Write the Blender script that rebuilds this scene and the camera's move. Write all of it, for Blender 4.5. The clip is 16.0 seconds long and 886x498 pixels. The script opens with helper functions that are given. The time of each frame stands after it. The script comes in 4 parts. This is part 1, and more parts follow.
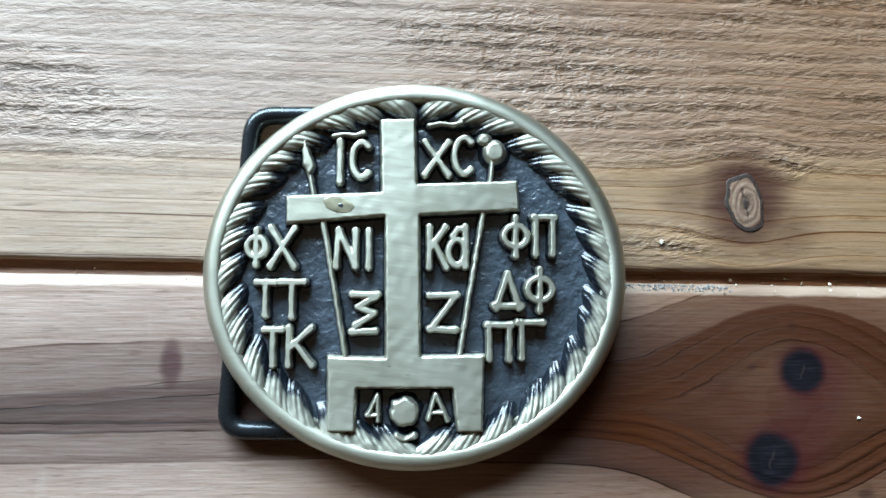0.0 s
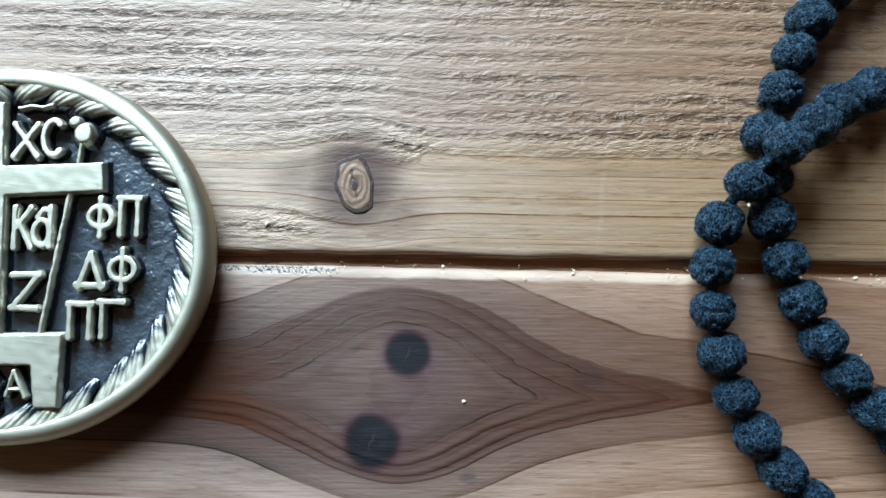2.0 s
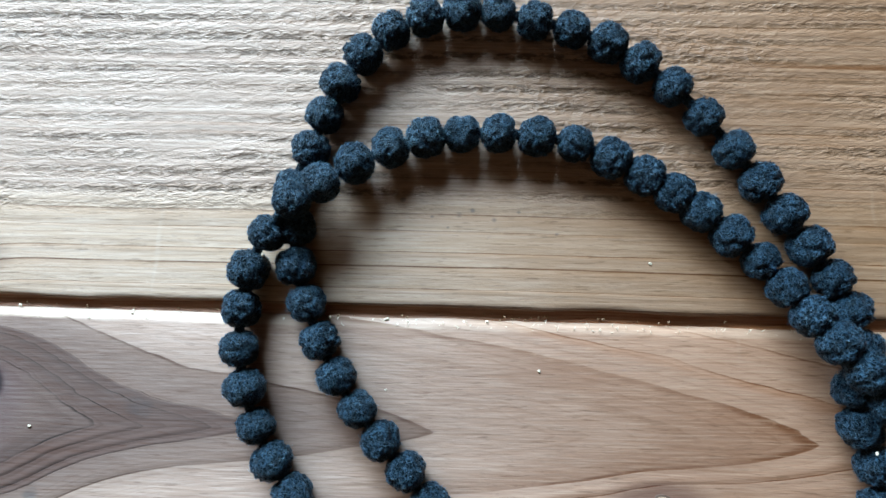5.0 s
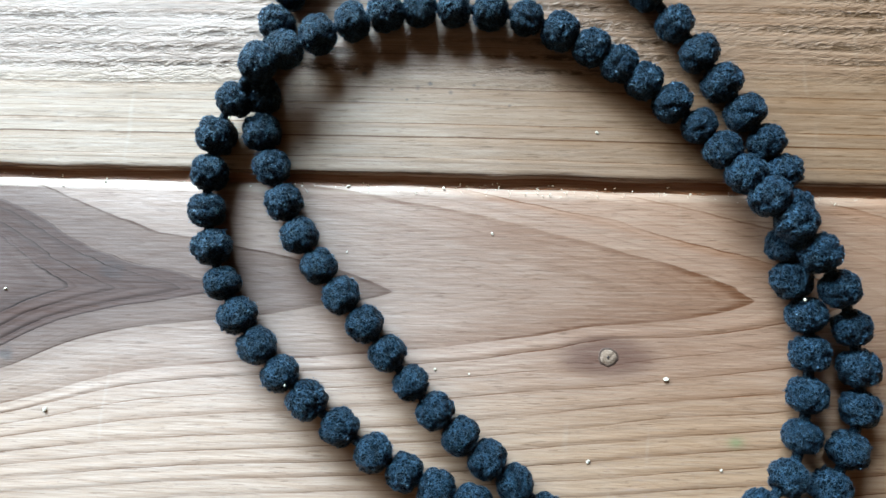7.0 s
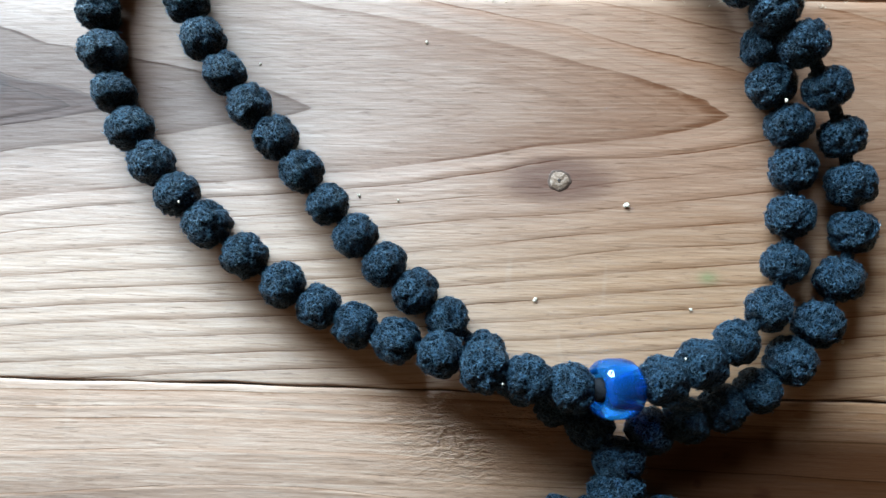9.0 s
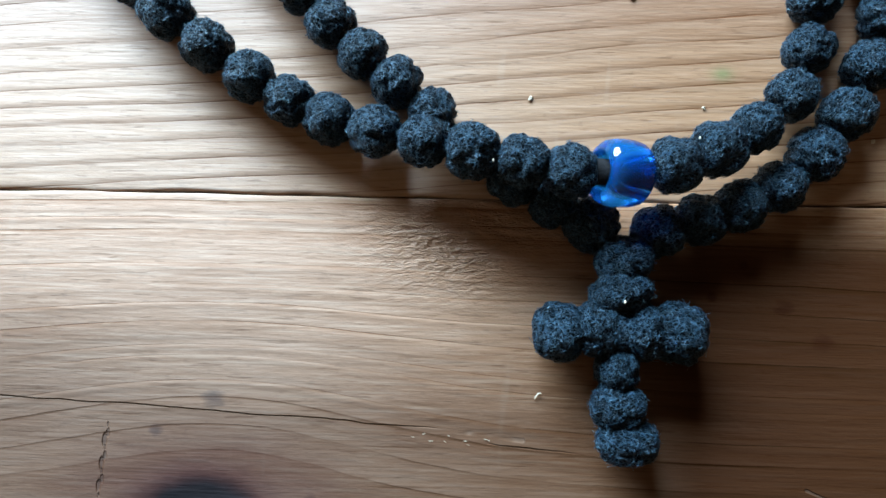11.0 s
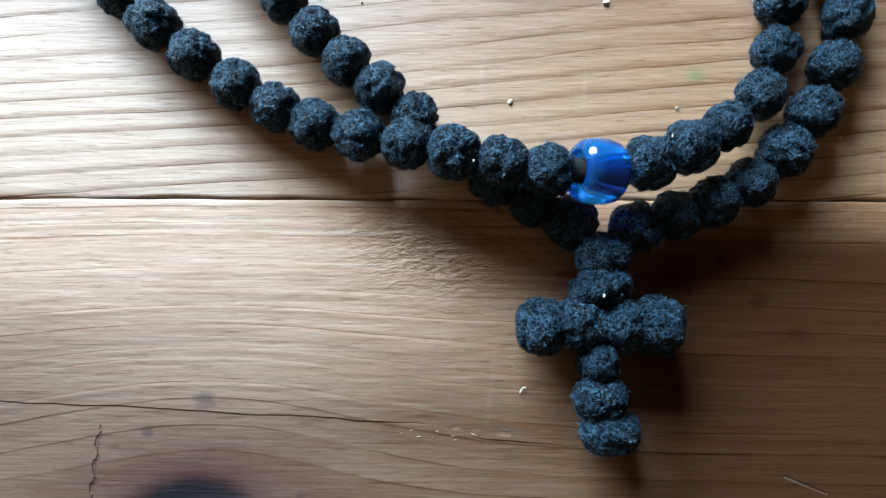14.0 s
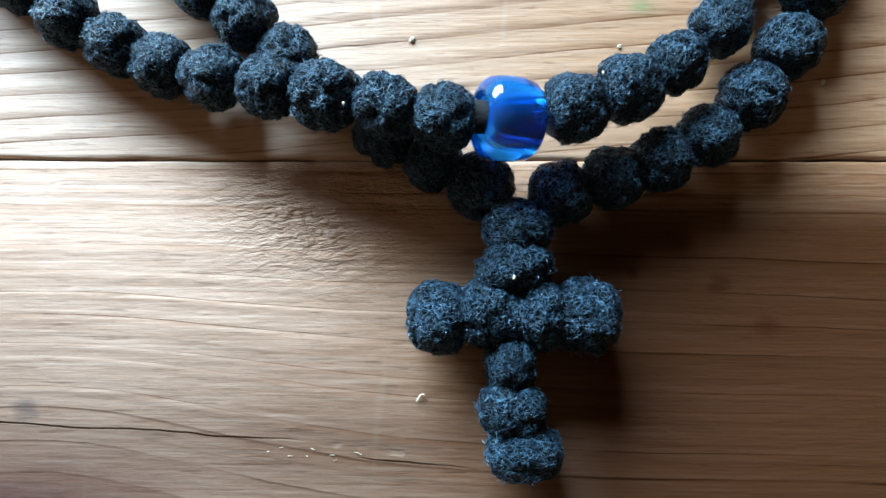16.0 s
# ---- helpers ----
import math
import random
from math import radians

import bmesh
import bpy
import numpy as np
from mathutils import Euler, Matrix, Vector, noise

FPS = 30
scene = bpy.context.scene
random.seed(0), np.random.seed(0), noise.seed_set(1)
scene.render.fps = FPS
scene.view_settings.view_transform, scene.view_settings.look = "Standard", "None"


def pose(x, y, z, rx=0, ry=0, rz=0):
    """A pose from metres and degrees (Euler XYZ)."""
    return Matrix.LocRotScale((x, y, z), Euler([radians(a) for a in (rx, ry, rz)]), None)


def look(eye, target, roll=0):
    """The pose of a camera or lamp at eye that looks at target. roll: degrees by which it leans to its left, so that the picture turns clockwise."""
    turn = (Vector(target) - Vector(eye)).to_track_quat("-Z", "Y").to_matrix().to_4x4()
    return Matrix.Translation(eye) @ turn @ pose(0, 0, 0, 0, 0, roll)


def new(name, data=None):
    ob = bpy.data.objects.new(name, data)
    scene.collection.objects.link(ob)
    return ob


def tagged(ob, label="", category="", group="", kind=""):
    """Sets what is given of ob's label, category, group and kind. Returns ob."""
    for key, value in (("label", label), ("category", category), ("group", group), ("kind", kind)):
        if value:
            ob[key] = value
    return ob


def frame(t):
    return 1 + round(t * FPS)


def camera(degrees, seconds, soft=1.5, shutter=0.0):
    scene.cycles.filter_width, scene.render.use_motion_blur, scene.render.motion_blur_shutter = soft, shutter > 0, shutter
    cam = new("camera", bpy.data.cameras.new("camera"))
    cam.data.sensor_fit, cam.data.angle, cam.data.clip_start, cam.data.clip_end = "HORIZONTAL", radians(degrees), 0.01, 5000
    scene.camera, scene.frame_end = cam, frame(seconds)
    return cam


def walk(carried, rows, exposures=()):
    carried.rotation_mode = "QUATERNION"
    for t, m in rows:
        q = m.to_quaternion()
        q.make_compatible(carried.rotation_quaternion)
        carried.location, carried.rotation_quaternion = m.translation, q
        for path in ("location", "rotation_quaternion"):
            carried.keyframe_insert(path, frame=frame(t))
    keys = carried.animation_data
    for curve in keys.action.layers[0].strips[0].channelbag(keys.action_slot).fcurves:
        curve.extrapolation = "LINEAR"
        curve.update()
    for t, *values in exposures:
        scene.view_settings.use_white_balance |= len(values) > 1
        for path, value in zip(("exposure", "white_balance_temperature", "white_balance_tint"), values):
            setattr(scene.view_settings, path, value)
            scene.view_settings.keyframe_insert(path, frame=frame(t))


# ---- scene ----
cam = camera(70.0, 16.0)
# seconds; x, y, z in metres; tilt, lean and turn in degrees from looking straight down
PATH = [
    (0, -0.00464, 0.04014, 0.10496, 4.09, -2.94, 0.29),
    (0.5, 0.01016, 0.03990, 0.10648, 3.97, -2.43, 0.25),
    (1, 0.02562, 0.03752, 0.10732, 4.40, -1.94, 0.28),
    (1.5, 0.04639, 0.04044, 0.10905, 4.42, -1.05, 0.37),
    (2, 0.06729, 0.03808, 0.10718, 3.77, -0.14, 0.57),
    (2.5, 0.09021, 0.03673, 0.11158, 4.76, 0.12, 0.59),
    (3, 0.10428, 0.04376, 0.11414, 4.66, 0.81, 0.72),
    (3.5, 0.11549, 0.05203, 0.11378, 3.89, 1.18, 0.74),
    (4, 0.13006, 0.05149, 0.11310, 4.40, 1.53, 0.90),
    (4.5, 0.14364, 0.04762, 0.11380, 3.81, 2.12, 1.00),
    (4.7, 0.14987, 0.04718, 0.11505, 3.51, 2.36, 0.99),
    (6.8, 0.15873, 0.02660, 0.12345, 3.60, 1.26, 1.13),
    (7, 0.15999, 0.02060, 0.12161, 3.93, 1.53, 1.10),
    (7.5, 0.16227, 0.01178, 0.11774, 4.54, 1.57, 1.10),
    (8, 0.16234, 0.00011, 0.11089, 4.93, 1.68, 1.14),
    (8.5, 0.16522, -0.00831, 0.10631, 4.86, 1.83, 1.21),
    (9, 0.17315, -0.01187, 0.10230, 5.18, 1.90, 1.37),
    (9.5, 0.17672, -0.01972, 0.09805, 4.97, 1.65, 1.40),
    (10, 0.17559, -0.02834, 0.09477, 4.99, 1.78, 1.31),
    (10.2, 0.17547, -0.03196, 0.09306, 5.69, 1.82, 1.45),
    (12.3, 0.17553, -0.04527, 0.08781, 5.78, 1.65, 1.60),
    (12.5, 0.17409, -0.04535, 0.08833, 5.73, 1.61, 1.63),
    (13, 0.17519, -0.04541, 0.08883, 5.64, 1.56, 1.72),
    (13.5, 0.17747, -0.04429, 0.08974, 6.28, 1.25, 0.65),
    (14, 0.17656, -0.04321, 0.09122, 6.64, 1.14, 0.40),
    (14.5, 0.17903, -0.04334, 0.08841, 6.68, 0.87, 0.30),
    (15, 0.18464, -0.04314, 0.08226, 6.47, 1.27, 0.27),
    (15.5, 0.18532, -0.04398, 0.07624, 6.32, 1.45, 0.25),
    (16, 0.19061, -0.04411, 0.07244, 6.58, 1.68, 0.44),
]
EXPOSURES = [(0.0, -0.54), (1.5, -0.49), (3.0, -0.29), (4.5, -0.24), (7.0, -0.06), (9.0, -0.06), (12.5, 0.04), (14.5, 0.0), (16.0, 0.32)]
walk(cam, [(t, pose(x, y, z, rx, ry, rz)) for t, x, y, z, rx, ry, rz in PATH], EXPOSURES)

# ---- world and light ----
WINDOW = (-0.70, 1.10, 0.59)      # middle of the window opening
WIN_W, WIN_H = 1.60, 0.66
world = bpy.data.worlds.new("sky")
scene.world = world
world.use_nodes = True
wt = world.node_tree
sky = wt.nodes.new("ShaderNodeTexSky")
sky.sky_type, sky.sun_disc = "NISHITA", False
sky.sun_elevation, sky.sun_rotation = radians(35), radians(200)
wt.links.new(sky.outputs[0], wt.nodes["Background"].inputs[0])
wt.nodes["Background"].inputs[1].default_value = 0.1
lamp = bpy.data.lights.new("window_light", "AREA")
lamp.shape, lamp.size, lamp.size_y, lamp.energy = "RECTANGLE", WIN_W, WIN_H, 222.0
lamp.color = (0.635, 0.848, 1.0)
new("window_light", lamp).matrix_world = look((WINDOW[0], WINDOW[1] + 0.02, WINDOW[2]), (WINDOW[0], 0.0, WINDOW[2]))



MM = 0.001

# ---- node helper ----
class V:
    """A value in a shader tree, with arithmetic."""
    def __init__(self, tree, sock):
        self.t, self.s = tree, sock

    def _op(self, op, *others):
        n = self.t.nodes.new("ShaderNodeMath")
        n.operation = op
        for i, o in enumerate((self, *others)):
            if isinstance(o, V):
                self.t.links.new(o.s, n.inputs[i])
            else:
                n.inputs[i].default_value = o
        return V(self.t, n.outputs[0])

    def __add__(self, o): return self._op("ADD", o)
    def __radd__(self, o): return self._op("ADD", o)
    def __sub__(self, o): return self._op("SUBTRACT", o)
    def __rsub__(self, o): return (self * -1.0) + o
    def __mul__(self, o): return self._op("MULTIPLY", o)
    def __rmul__(self, o): return self._op("MULTIPLY", o)
    def __truediv__(self, o): return self._op("DIVIDE", o)
    def pw(self, e): return self._op("POWER", e)
    def root(self): return self._op("SQRT")
    def mag(self): return self._op("ABSOLUTE")
    def low(self, o): return self._op("MINIMUM", o)
    def high(self, o): return self._op("MAXIMUM", o)
    def exp(self): return self._op("EXPONENT")
    def sine(self): return self._op("SINE")
    def frac(self): return self._op("FRACT")
    def whole(self): return self._op("FLOOR")

    def step(self, a, b):
        """0 at a, 1 at b, smooth between them."""
        n = self.t.nodes.new("ShaderNodeMapRange")
        n.interpolation_type = "SMOOTHSTEP"
        self.t.links.new(self.s, n.inputs["Value"])
        if a > b:
            n.inputs["From Min"].default_value, n.inputs["From Max"].default_value = b, a
            n.inputs["To Min"].default_value, n.inputs["To Max"].default_value = 1.0, 0.0
        else:
            n.inputs["From Min"].default_value, n.inputs["From Max"].default_value = a, b
        return V(self.t, n.outputs["Result"])


class Mat:
    """A node material with short calls for its textures."""
    def __init__(self, name):
        self.m = bpy.data.materials.new(name)
        self.m.use_nodes = True
        self.t = self.m.node_tree
        self.bsdf = self.t.nodes["Principled BSDF"]
        self.tc = self.t.nodes.new("ShaderNodeTexCoord")

    def xyz(self, which="Object"):
        n = self.t.nodes.new("ShaderNodeSeparateXYZ")
        self.t.links.new(self.tc.outputs[which], n.inputs[0])
        return [V(self.t, s) for s in n.outputs]

    def put(self, key, v):
        sock = self.bsdf.inputs[key] if isinstance(key, str) else key
        if isinstance(v, V):
            self.t.links.new(v.s, sock)
        else:
            sock.default_value = v
        return self

    def vec(self, x, y, z=0.0):
        n = self.t.nodes.new("ShaderNodeCombineXYZ")
        for i, o in enumerate((x, y, z)):
            self.put(n.inputs[i], o)
        return V(self.t, n.outputs[0])

    def noise(self, at, scale=1.0, detail=2.0, rough=0.5, kind="3D"):
        n = self.t.nodes.new("ShaderNodeTexNoise")
        n.noise_dimensions = kind
        n.inputs["Scale"].default_value = scale
        n.inputs["Detail"].default_value = detail
        n.inputs["Roughness"].default_value = rough
        self.put(n.inputs["W" if kind == "1D" else "Vector"], at)
        return V(self.t, n.outputs[0])

    def mix(self, fac, a, b):
        n = self.t.nodes.new("ShaderNodeMix")
        n.data_type = "RGBA"
        self.put(n.inputs[0], fac)
        for i, c in ((6, a), (7, b)):
            self.put(n.inputs[i], c if isinstance(c, V) else (*c, 1.0))
        return V(self.t, n.outputs[2])

    def tone(self, color, hue, saturation, value):
        n = self.t.nodes.new("ShaderNodeHueSaturation")
        n.inputs["Hue"].default_value, n.inputs["Saturation"].default_value, n.inputs["Value"].default_value = hue, saturation, value
        self.put(n.inputs["Color"], color)
        return V(self.t, n.outputs[0])

    def bump(self, height, distance, strength=1.0, after=None):
        n = self.t.nodes.new("ShaderNodeBump")
        n.inputs["Strength"].default_value = strength
        n.inputs["Distance"].default_value = distance
        self.put(n.inputs["Height"], height)
        if after is not None:
            self.put(n.inputs["Normal"], after)
        return V(self.t, n.outputs[0])

    def random(self):
        n = self.t.nodes.new("ShaderNodeObjectInfo")
        return V(self.t, n.outputs["Random"])


# ---- materials ----
SEAM = -0.0105          # slope of the gap between the upper two boards
# distances (mm) from the heart at which the arched figure's year rings end
RINGS = (24, 34, 47, 55, 88, 156, 176, 200, 228, 260)


def wood(name, seed, knots, heart=None, red=None, ridge=1.0, ripple=None, lines=(), rings=270.0, smudge=None, bridge=None, varnish=1.0, age=0.0, deep_tone=1.0, busy=0.4, ink=0.15, spots=(), band=0.62, plugs=(), pale=None, ranked=False, shade=0.8, hue=0.5, matte=0.42, edge=None, grey=0.18, scratches=(), pits=(), lush=1.20):
    """Old varnished softwood, grain along x. knots: (x, y, half length, half width, spread, bend of the grain,
    darkening) in metres.
    heart: (x, y, flatten above, flatten below) centre of an arched figure. red: function of (m, x, y, f) giving the
    deep red colour's share. ripple: function of (m, x, y) giving the share of rough-sawn surface. lines: drying cracks
    (x0, y0, x1, y1).
    bridge: (x0, y0, x1, y1, radius) a dark stain between two knots. spots: small resin spots (x, y, radius).
    plugs: dark tight knots (x, y, half length, half width). pale: function of (m, x, y) giving the share of creamy
    planed sapwood, the rest of that board being greyed by weather."""
    m = Mat(name)
    x, y, z = m.xyz()
    sway = m.noise(m.vec(x * 9.0, y * 26.0, seed), 1.0, 2.0) - 0.5
    jag = m.noise(m.vec(x * 120.0, y * 700.0, seed), 1.0, 2.0) - 0.5
    v = y + sway * 0.005 + jag * 0.0003 if not ranked else y - x * SEAM * 1.3 + sway * 0.0022 + jag * 0.0002
    halo = None
    for kx, ky, a, b, spread, bend, tone in knots:
        dx, dy = x - kx, y - ky
        near = ((dx * dx) / (-(a * spread) ** 2) + (dy * dy) / (-(b * spread) ** 2)).exp()
        v = v - dy * near * bend
        if tone > 0.0:
            dark = ((dx * dx) / (a * 2.0) ** 2 + (dy * dy) / (b * 1.7) ** 2 + sway * 1.6 + jag * 0.8).step(2.0, 0.15) * tone
            halo = dark if halo is None else halo.high(dark)
    if heart:
        hx, hy, up, down = heart
        back = (hx - x).high(0.0)
        dx, dy = (x - hx).high(0.0) + back.low(0.026) * 0.9 + (back - 0.026).high(0.0) * 0.2, v - hy
        dy = dy.high(0.0) * up + (dy * -1.0).high(0.0) * down
        f = (dx.pw(1.35) + dy.pw(1.35)).pw(1 / 1.35) + jag * 0.0016 + (m.noise(m.vec(x * 36.0, y * 110.0, 2.0), 1.0, 3.0) - 0.5) * 0.011
        ramp = m.t.nodes.new("ShaderNodeValToRGB")
        el = ramp.color_ramp.elements
        el[0].position, el[0].color = 0.0, (0.0, 0.0, 0.0, 1.0)
        el[1].position, el[1].color = 1.0, (1.0, 1.0, 1.0, 1.0)
        for k, r in enumerate(RINGS[:-1]):
            e = el.new(r / RINGS[-1])
            g = (k + 1) / len(RINGS)
            e.color = (g, g, g, 1.0)
        m.put(ramp.inputs[0], f / (RINGS[-1] * MM))
        w = V(m.t, ramp.outputs[0]) * len(RINGS) + (f - RINGS[-1] * MM).high(0.0) * 40.0
        second = f * 104.0
    else:
        f = v
        w = v * rings + seed
        w = w + (m.noise(w, 0.6, 1.0, 0.5, "1D") - 0.5) * 2.2
        second = v * rings * 2.7 + seed
    fr = w.frac()
    level = m.noise(w.whole() * 1.37 + seed, 1.0, 0.0, 0.5, "1D").step(0.25, 0.7)
    late = fr.step(0.48, 0.97) * fr.step(1.0, 0.985) * (0.35 + 0.65 * level)      # dense late wood ends each ring
    late = late * m.noise(m.vec(x * 14.0, y * 70.0, seed + 12.0), 1.0, 3.0, 0.6).step(0.22, 0.62)
    worn = m.noise(m.vec(x * 45.0, y * 130.0, seed + 9.0), 1.0, 2.0).step(0.36, 0.60)
    line = fr.step(0.91, 0.97) * fr.step(1.0, 0.985) * (0.15 + 0.85 * worn)
    if ranked:
        line = fr.step(0.90, 0.955) * fr.step(1.0, 0.975) * (0.62 + 0.38 * worn)
    if ripple is not None:
        rough = ripple(m, x, y)
        if ranked:
            line, late = line * (1.0 - rough.low(1.0) * 0.8), late * (1.0 - rough.low(1.0) * 0.5)
    second = second + (m.noise(second, 0.5, 1.0, 0.5, "1D") - 0.5) * 2.5
    fr2 = second.frac()
    late2 = fr2.step(0.62, 0.97) * fr2.step(1.0, 0.97) * m.noise(m.vec(x * 16.0, y * 90.0, seed + 2.0), 1.0, 2.0).step(0.32, 0.52)
    fibre = m.noise(m.vec(x * 130.0, y * 2800.0, seed), 1.0, 3.0, 0.65)
    pores = m.noise(m.vec(x * 170.0, y * 1900.0, seed + 3.0), 1.0, 2.0, 0.6)
    fleck = m.noise(m.vec(x * 420.0, y * 1100.0, seed + 5.0), 1.0, 2.0, 0.6)
    blotch = m.noise(m.vec(x * 24.0, y * 70.0, seed + 7.0), 1.0, 3.0, 0.6)
    col = m.mix(blotch.step(0.32, 0.72), (0.430, 0.262, 0.172), (0.325, 0.178, 0.104))
    if pale is not None:
        cream = pale(m, x, y)
        col = m.mix(cream * 0.72, m.mix(grey, col, (0.36, 0.31, 0.27)), (0.55, 0.375, 0.235))
    col = m.mix(late * band, col, (0.195, 0.076, 0.033))
    col = m.mix(line * (ink + 0.25 * level), col, (0.110, 0.042, 0.019))
    col = m.mix(late2 * busy, col, (0.110, 0.047, 0.020))
    col = m.mix(fibre.step(0.50, 0.75) * 0.26, col, (0.46, 0.295, 0.198))
    col = m.mix(pores.step(0.61, 0.69) * 0.38, col, (0.080, 0.035, 0.015))
    col = m.mix(fleck.step(0.60, 0.69) * 0.26, col, (0.49, 0.325, 0.225))
    col = m.mix(fleck.step(0.38, 0.30) * 0.24, col, (0.13, 0.062, 0.028))
    streak = m.noise(m.vec(x * 85.0, y * 2300.0, seed + 14.0), 1.0, 3.0, 0.6)
    col = m.mix(streak.step(0.53, 0.66) * 0.34, col, (0.56, 0.40, 0.29))
    col = m.mix(streak.step(0.44, 0.34) * 0.20, col, (0.15, 0.075, 0.035))
    scuff = m.noise(m.vec(x * 330.0 + sway * 3.0, y * 26.0, seed + 16.0), 1.0, 2.0, 0.6).step(0.62, 0.74) * m.noise(m.vec(x * 30.0, y * 40.0, seed + 17.0), 1.0, 1.0).step(0.45, 0.65)
    col = m.mix(scuff * 0.20, col, (0.62, 0.50, 0.40))
    if red is not None:
        share = red(m, x, y, f)
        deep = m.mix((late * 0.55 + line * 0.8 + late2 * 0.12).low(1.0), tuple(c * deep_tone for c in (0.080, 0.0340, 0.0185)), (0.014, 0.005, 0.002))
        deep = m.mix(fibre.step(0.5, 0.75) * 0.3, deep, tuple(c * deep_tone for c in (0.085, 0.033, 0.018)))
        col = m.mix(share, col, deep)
    # Pale gap edge: worn wood, with the bevel's highlight put into its colour.
    pale_edge = None
    if edge is not None:
        d = y - edge[0] - x * SEAM + (m.noise(m.vec(x * 160.0, y * 300.0, seed + 21.0), 1.0, 3.0) - 0.5) * 0.0012
        pale_edge = d.step(-edge[1] - 0.0003, -edge[1] + 0.0003) * m.noise(m.vec(x * 35.0, 0.0, seed + 22.0), 1.0, 2.0).step(0.25, 0.55) * (0.35 + 0.65 * x.step(0.155, 0.105))
        col = m.mix(pale_edge * 0.8, col, (0.58, 0.46, 0.36))
    if bridge is not None:
        x0, y0, x1, y1, r = bridge
        ex, ey = x1 - x0, y1 - y0
        q = (((x - x0) * ex + (y - y0) * ey) / (ex * ex + ey * ey)).high(0.0).low(1.0)
        dx, dy = x - x0 - q * ex, y - y0 - q * ey
        d = (dx * dx + dy * dy).root() / r + sway * 0.5 + jag * 0.25
        col = m.mix(d.step(1.7, 0.3) * 0.66, col, (0.060, 0.0175, 0.0135))
    for sx, sy, r in spots:
        dx, dy = x - sx, y - sy
        col = m.mix(((dx * dx) / (r * r) + (dy * dy) / (r * r * 0.6) + jag * 1.6 + (fleck - 0.5) * 2.5).step(1.7, -0.3) * 0.7, col, (0.030, 0.010, 0.006))
    if halo is not None:
        col = m.mix(halo, col, (0.052, 0.016, 0.016))
    matt = None
    for sx, sy, a, b in plugs:
        dx, dy = (x - sx) / a, (y - sy) / b
        r = (dx * dx + dy * dy).root() + (m.noise(m.vec(x * 260.0, y * 260.0, seed + 6.0), 1.0, 2.0) - 0.5) * 0.22
        grainy = m.noise(m.vec(x * 150.0, y * 2400.0, seed + 8.0), 1.0, 3.0, 0.6).step(0.42, 0.75)
        inner = m.mix(grainy * 0.8, (0.0085, 0.0075, 0.0105), (0.028, 0.024, 0.028))
        inner = m.mix(((r * 11.0).sine() * 0.5 + 0.5) * 0.35, inner, (0.006, 0.005, 0.006))
        check = (dx - dy * 0.3 + jag * 0.5).mag().step(0.07, 0.02) * r.step(0.45, 0.2)
        inner = m.mix(check * 0.35, inner, (0.07, 0.055, 0.05))
        col = m.mix(r.step(1.6, 1.0) * 0.7, col, (0.046, 0.0135, 0.0130))
        col = m.mix(r.step(1.24, 0.80), col, inner)
        blot = r.step(1.3, 0.9)
        matt = blot if matt is None else matt.high(blot)
    if smudge is not None:
        dx, dy = x - smudge[0], y - smudge[1]
        col = m.mix(((dx * dx) / -(smudge[2] ** 2) + (dy * dy) / -((smudge[2] * 0.7) ** 2)).exp() * 0.5, col, (0.07, 0.19, 0.06))
    height = fibre * 0.12 - pores.step(0.58, 0.76) * 0.025 + fr.step(0.25, 0.70) * fr.step(1.0, 0.72) * (0.04 + 0.09 * level) - line * worn * 0.05 + jag * 0.16 + blotch * 0.22 + fleck * 0.10
    dull = None
    for x0, y0, x1, y1 in lines:
        off = (y - y0 - (x - x0) * ((y1 - y0) / (x1 - x0)) + (m.noise(m.vec(x * 60.0, 0.0, seed), 1.0, 4.0) - 0.5) * 0.0016).mag()
        crack = off.step(0.00014, 0.00004) * x.step(x1, x1 - 0.008) * x.step(x0, x0 + 0.004)
        col = m.mix(crack * 0.85, col, (0.015, 0.008, 0.005))
        height = height - crack * 0.8
        dull = crack if dull is None else dull.high(crack)
    for x0, y0, x1, y1, half, strength in scratches:
        ex, ey = x1 - x0, y1 - y0
        q = (((x - x0) * ex + (y - y0) * ey) / (ex * ex + ey * ey)).high(0.0).low(1.0)
        dx, dy = x - x0 - q * ex, y - y0 - q * ey
        d = (dx * dx + dy * dy).root() + (m.noise(m.vec(x * 500.0, y * 500.0, seed + 30.0), 1.0, 2.0) - 0.5) * half
        cut = d.step(half, half * 0.3) * m.noise(m.vec(x * 200.0, y * 200.0, seed + 31.0), 1.0, 2.0).step(0.35, 0.6)
        col = m.mix(cut * strength, col, (0.60, 0.50, 0.42))
        height = height - cut * 0.3
    for sx, sy, r in pits:
        dx, dy = x - sx, y - sy
        hole = ((dx * dx) / (r * r) + (dy * dy) / (r * r * 7.0) + jag * 1.6).step(1.5, 0.3)
        col = m.mix(hole * 0.5, col, (0.030, 0.013, 0.008))
        height = height - hole * 0.35
    col = m.mix(age, col, (0.020, 0.014, 0.010))
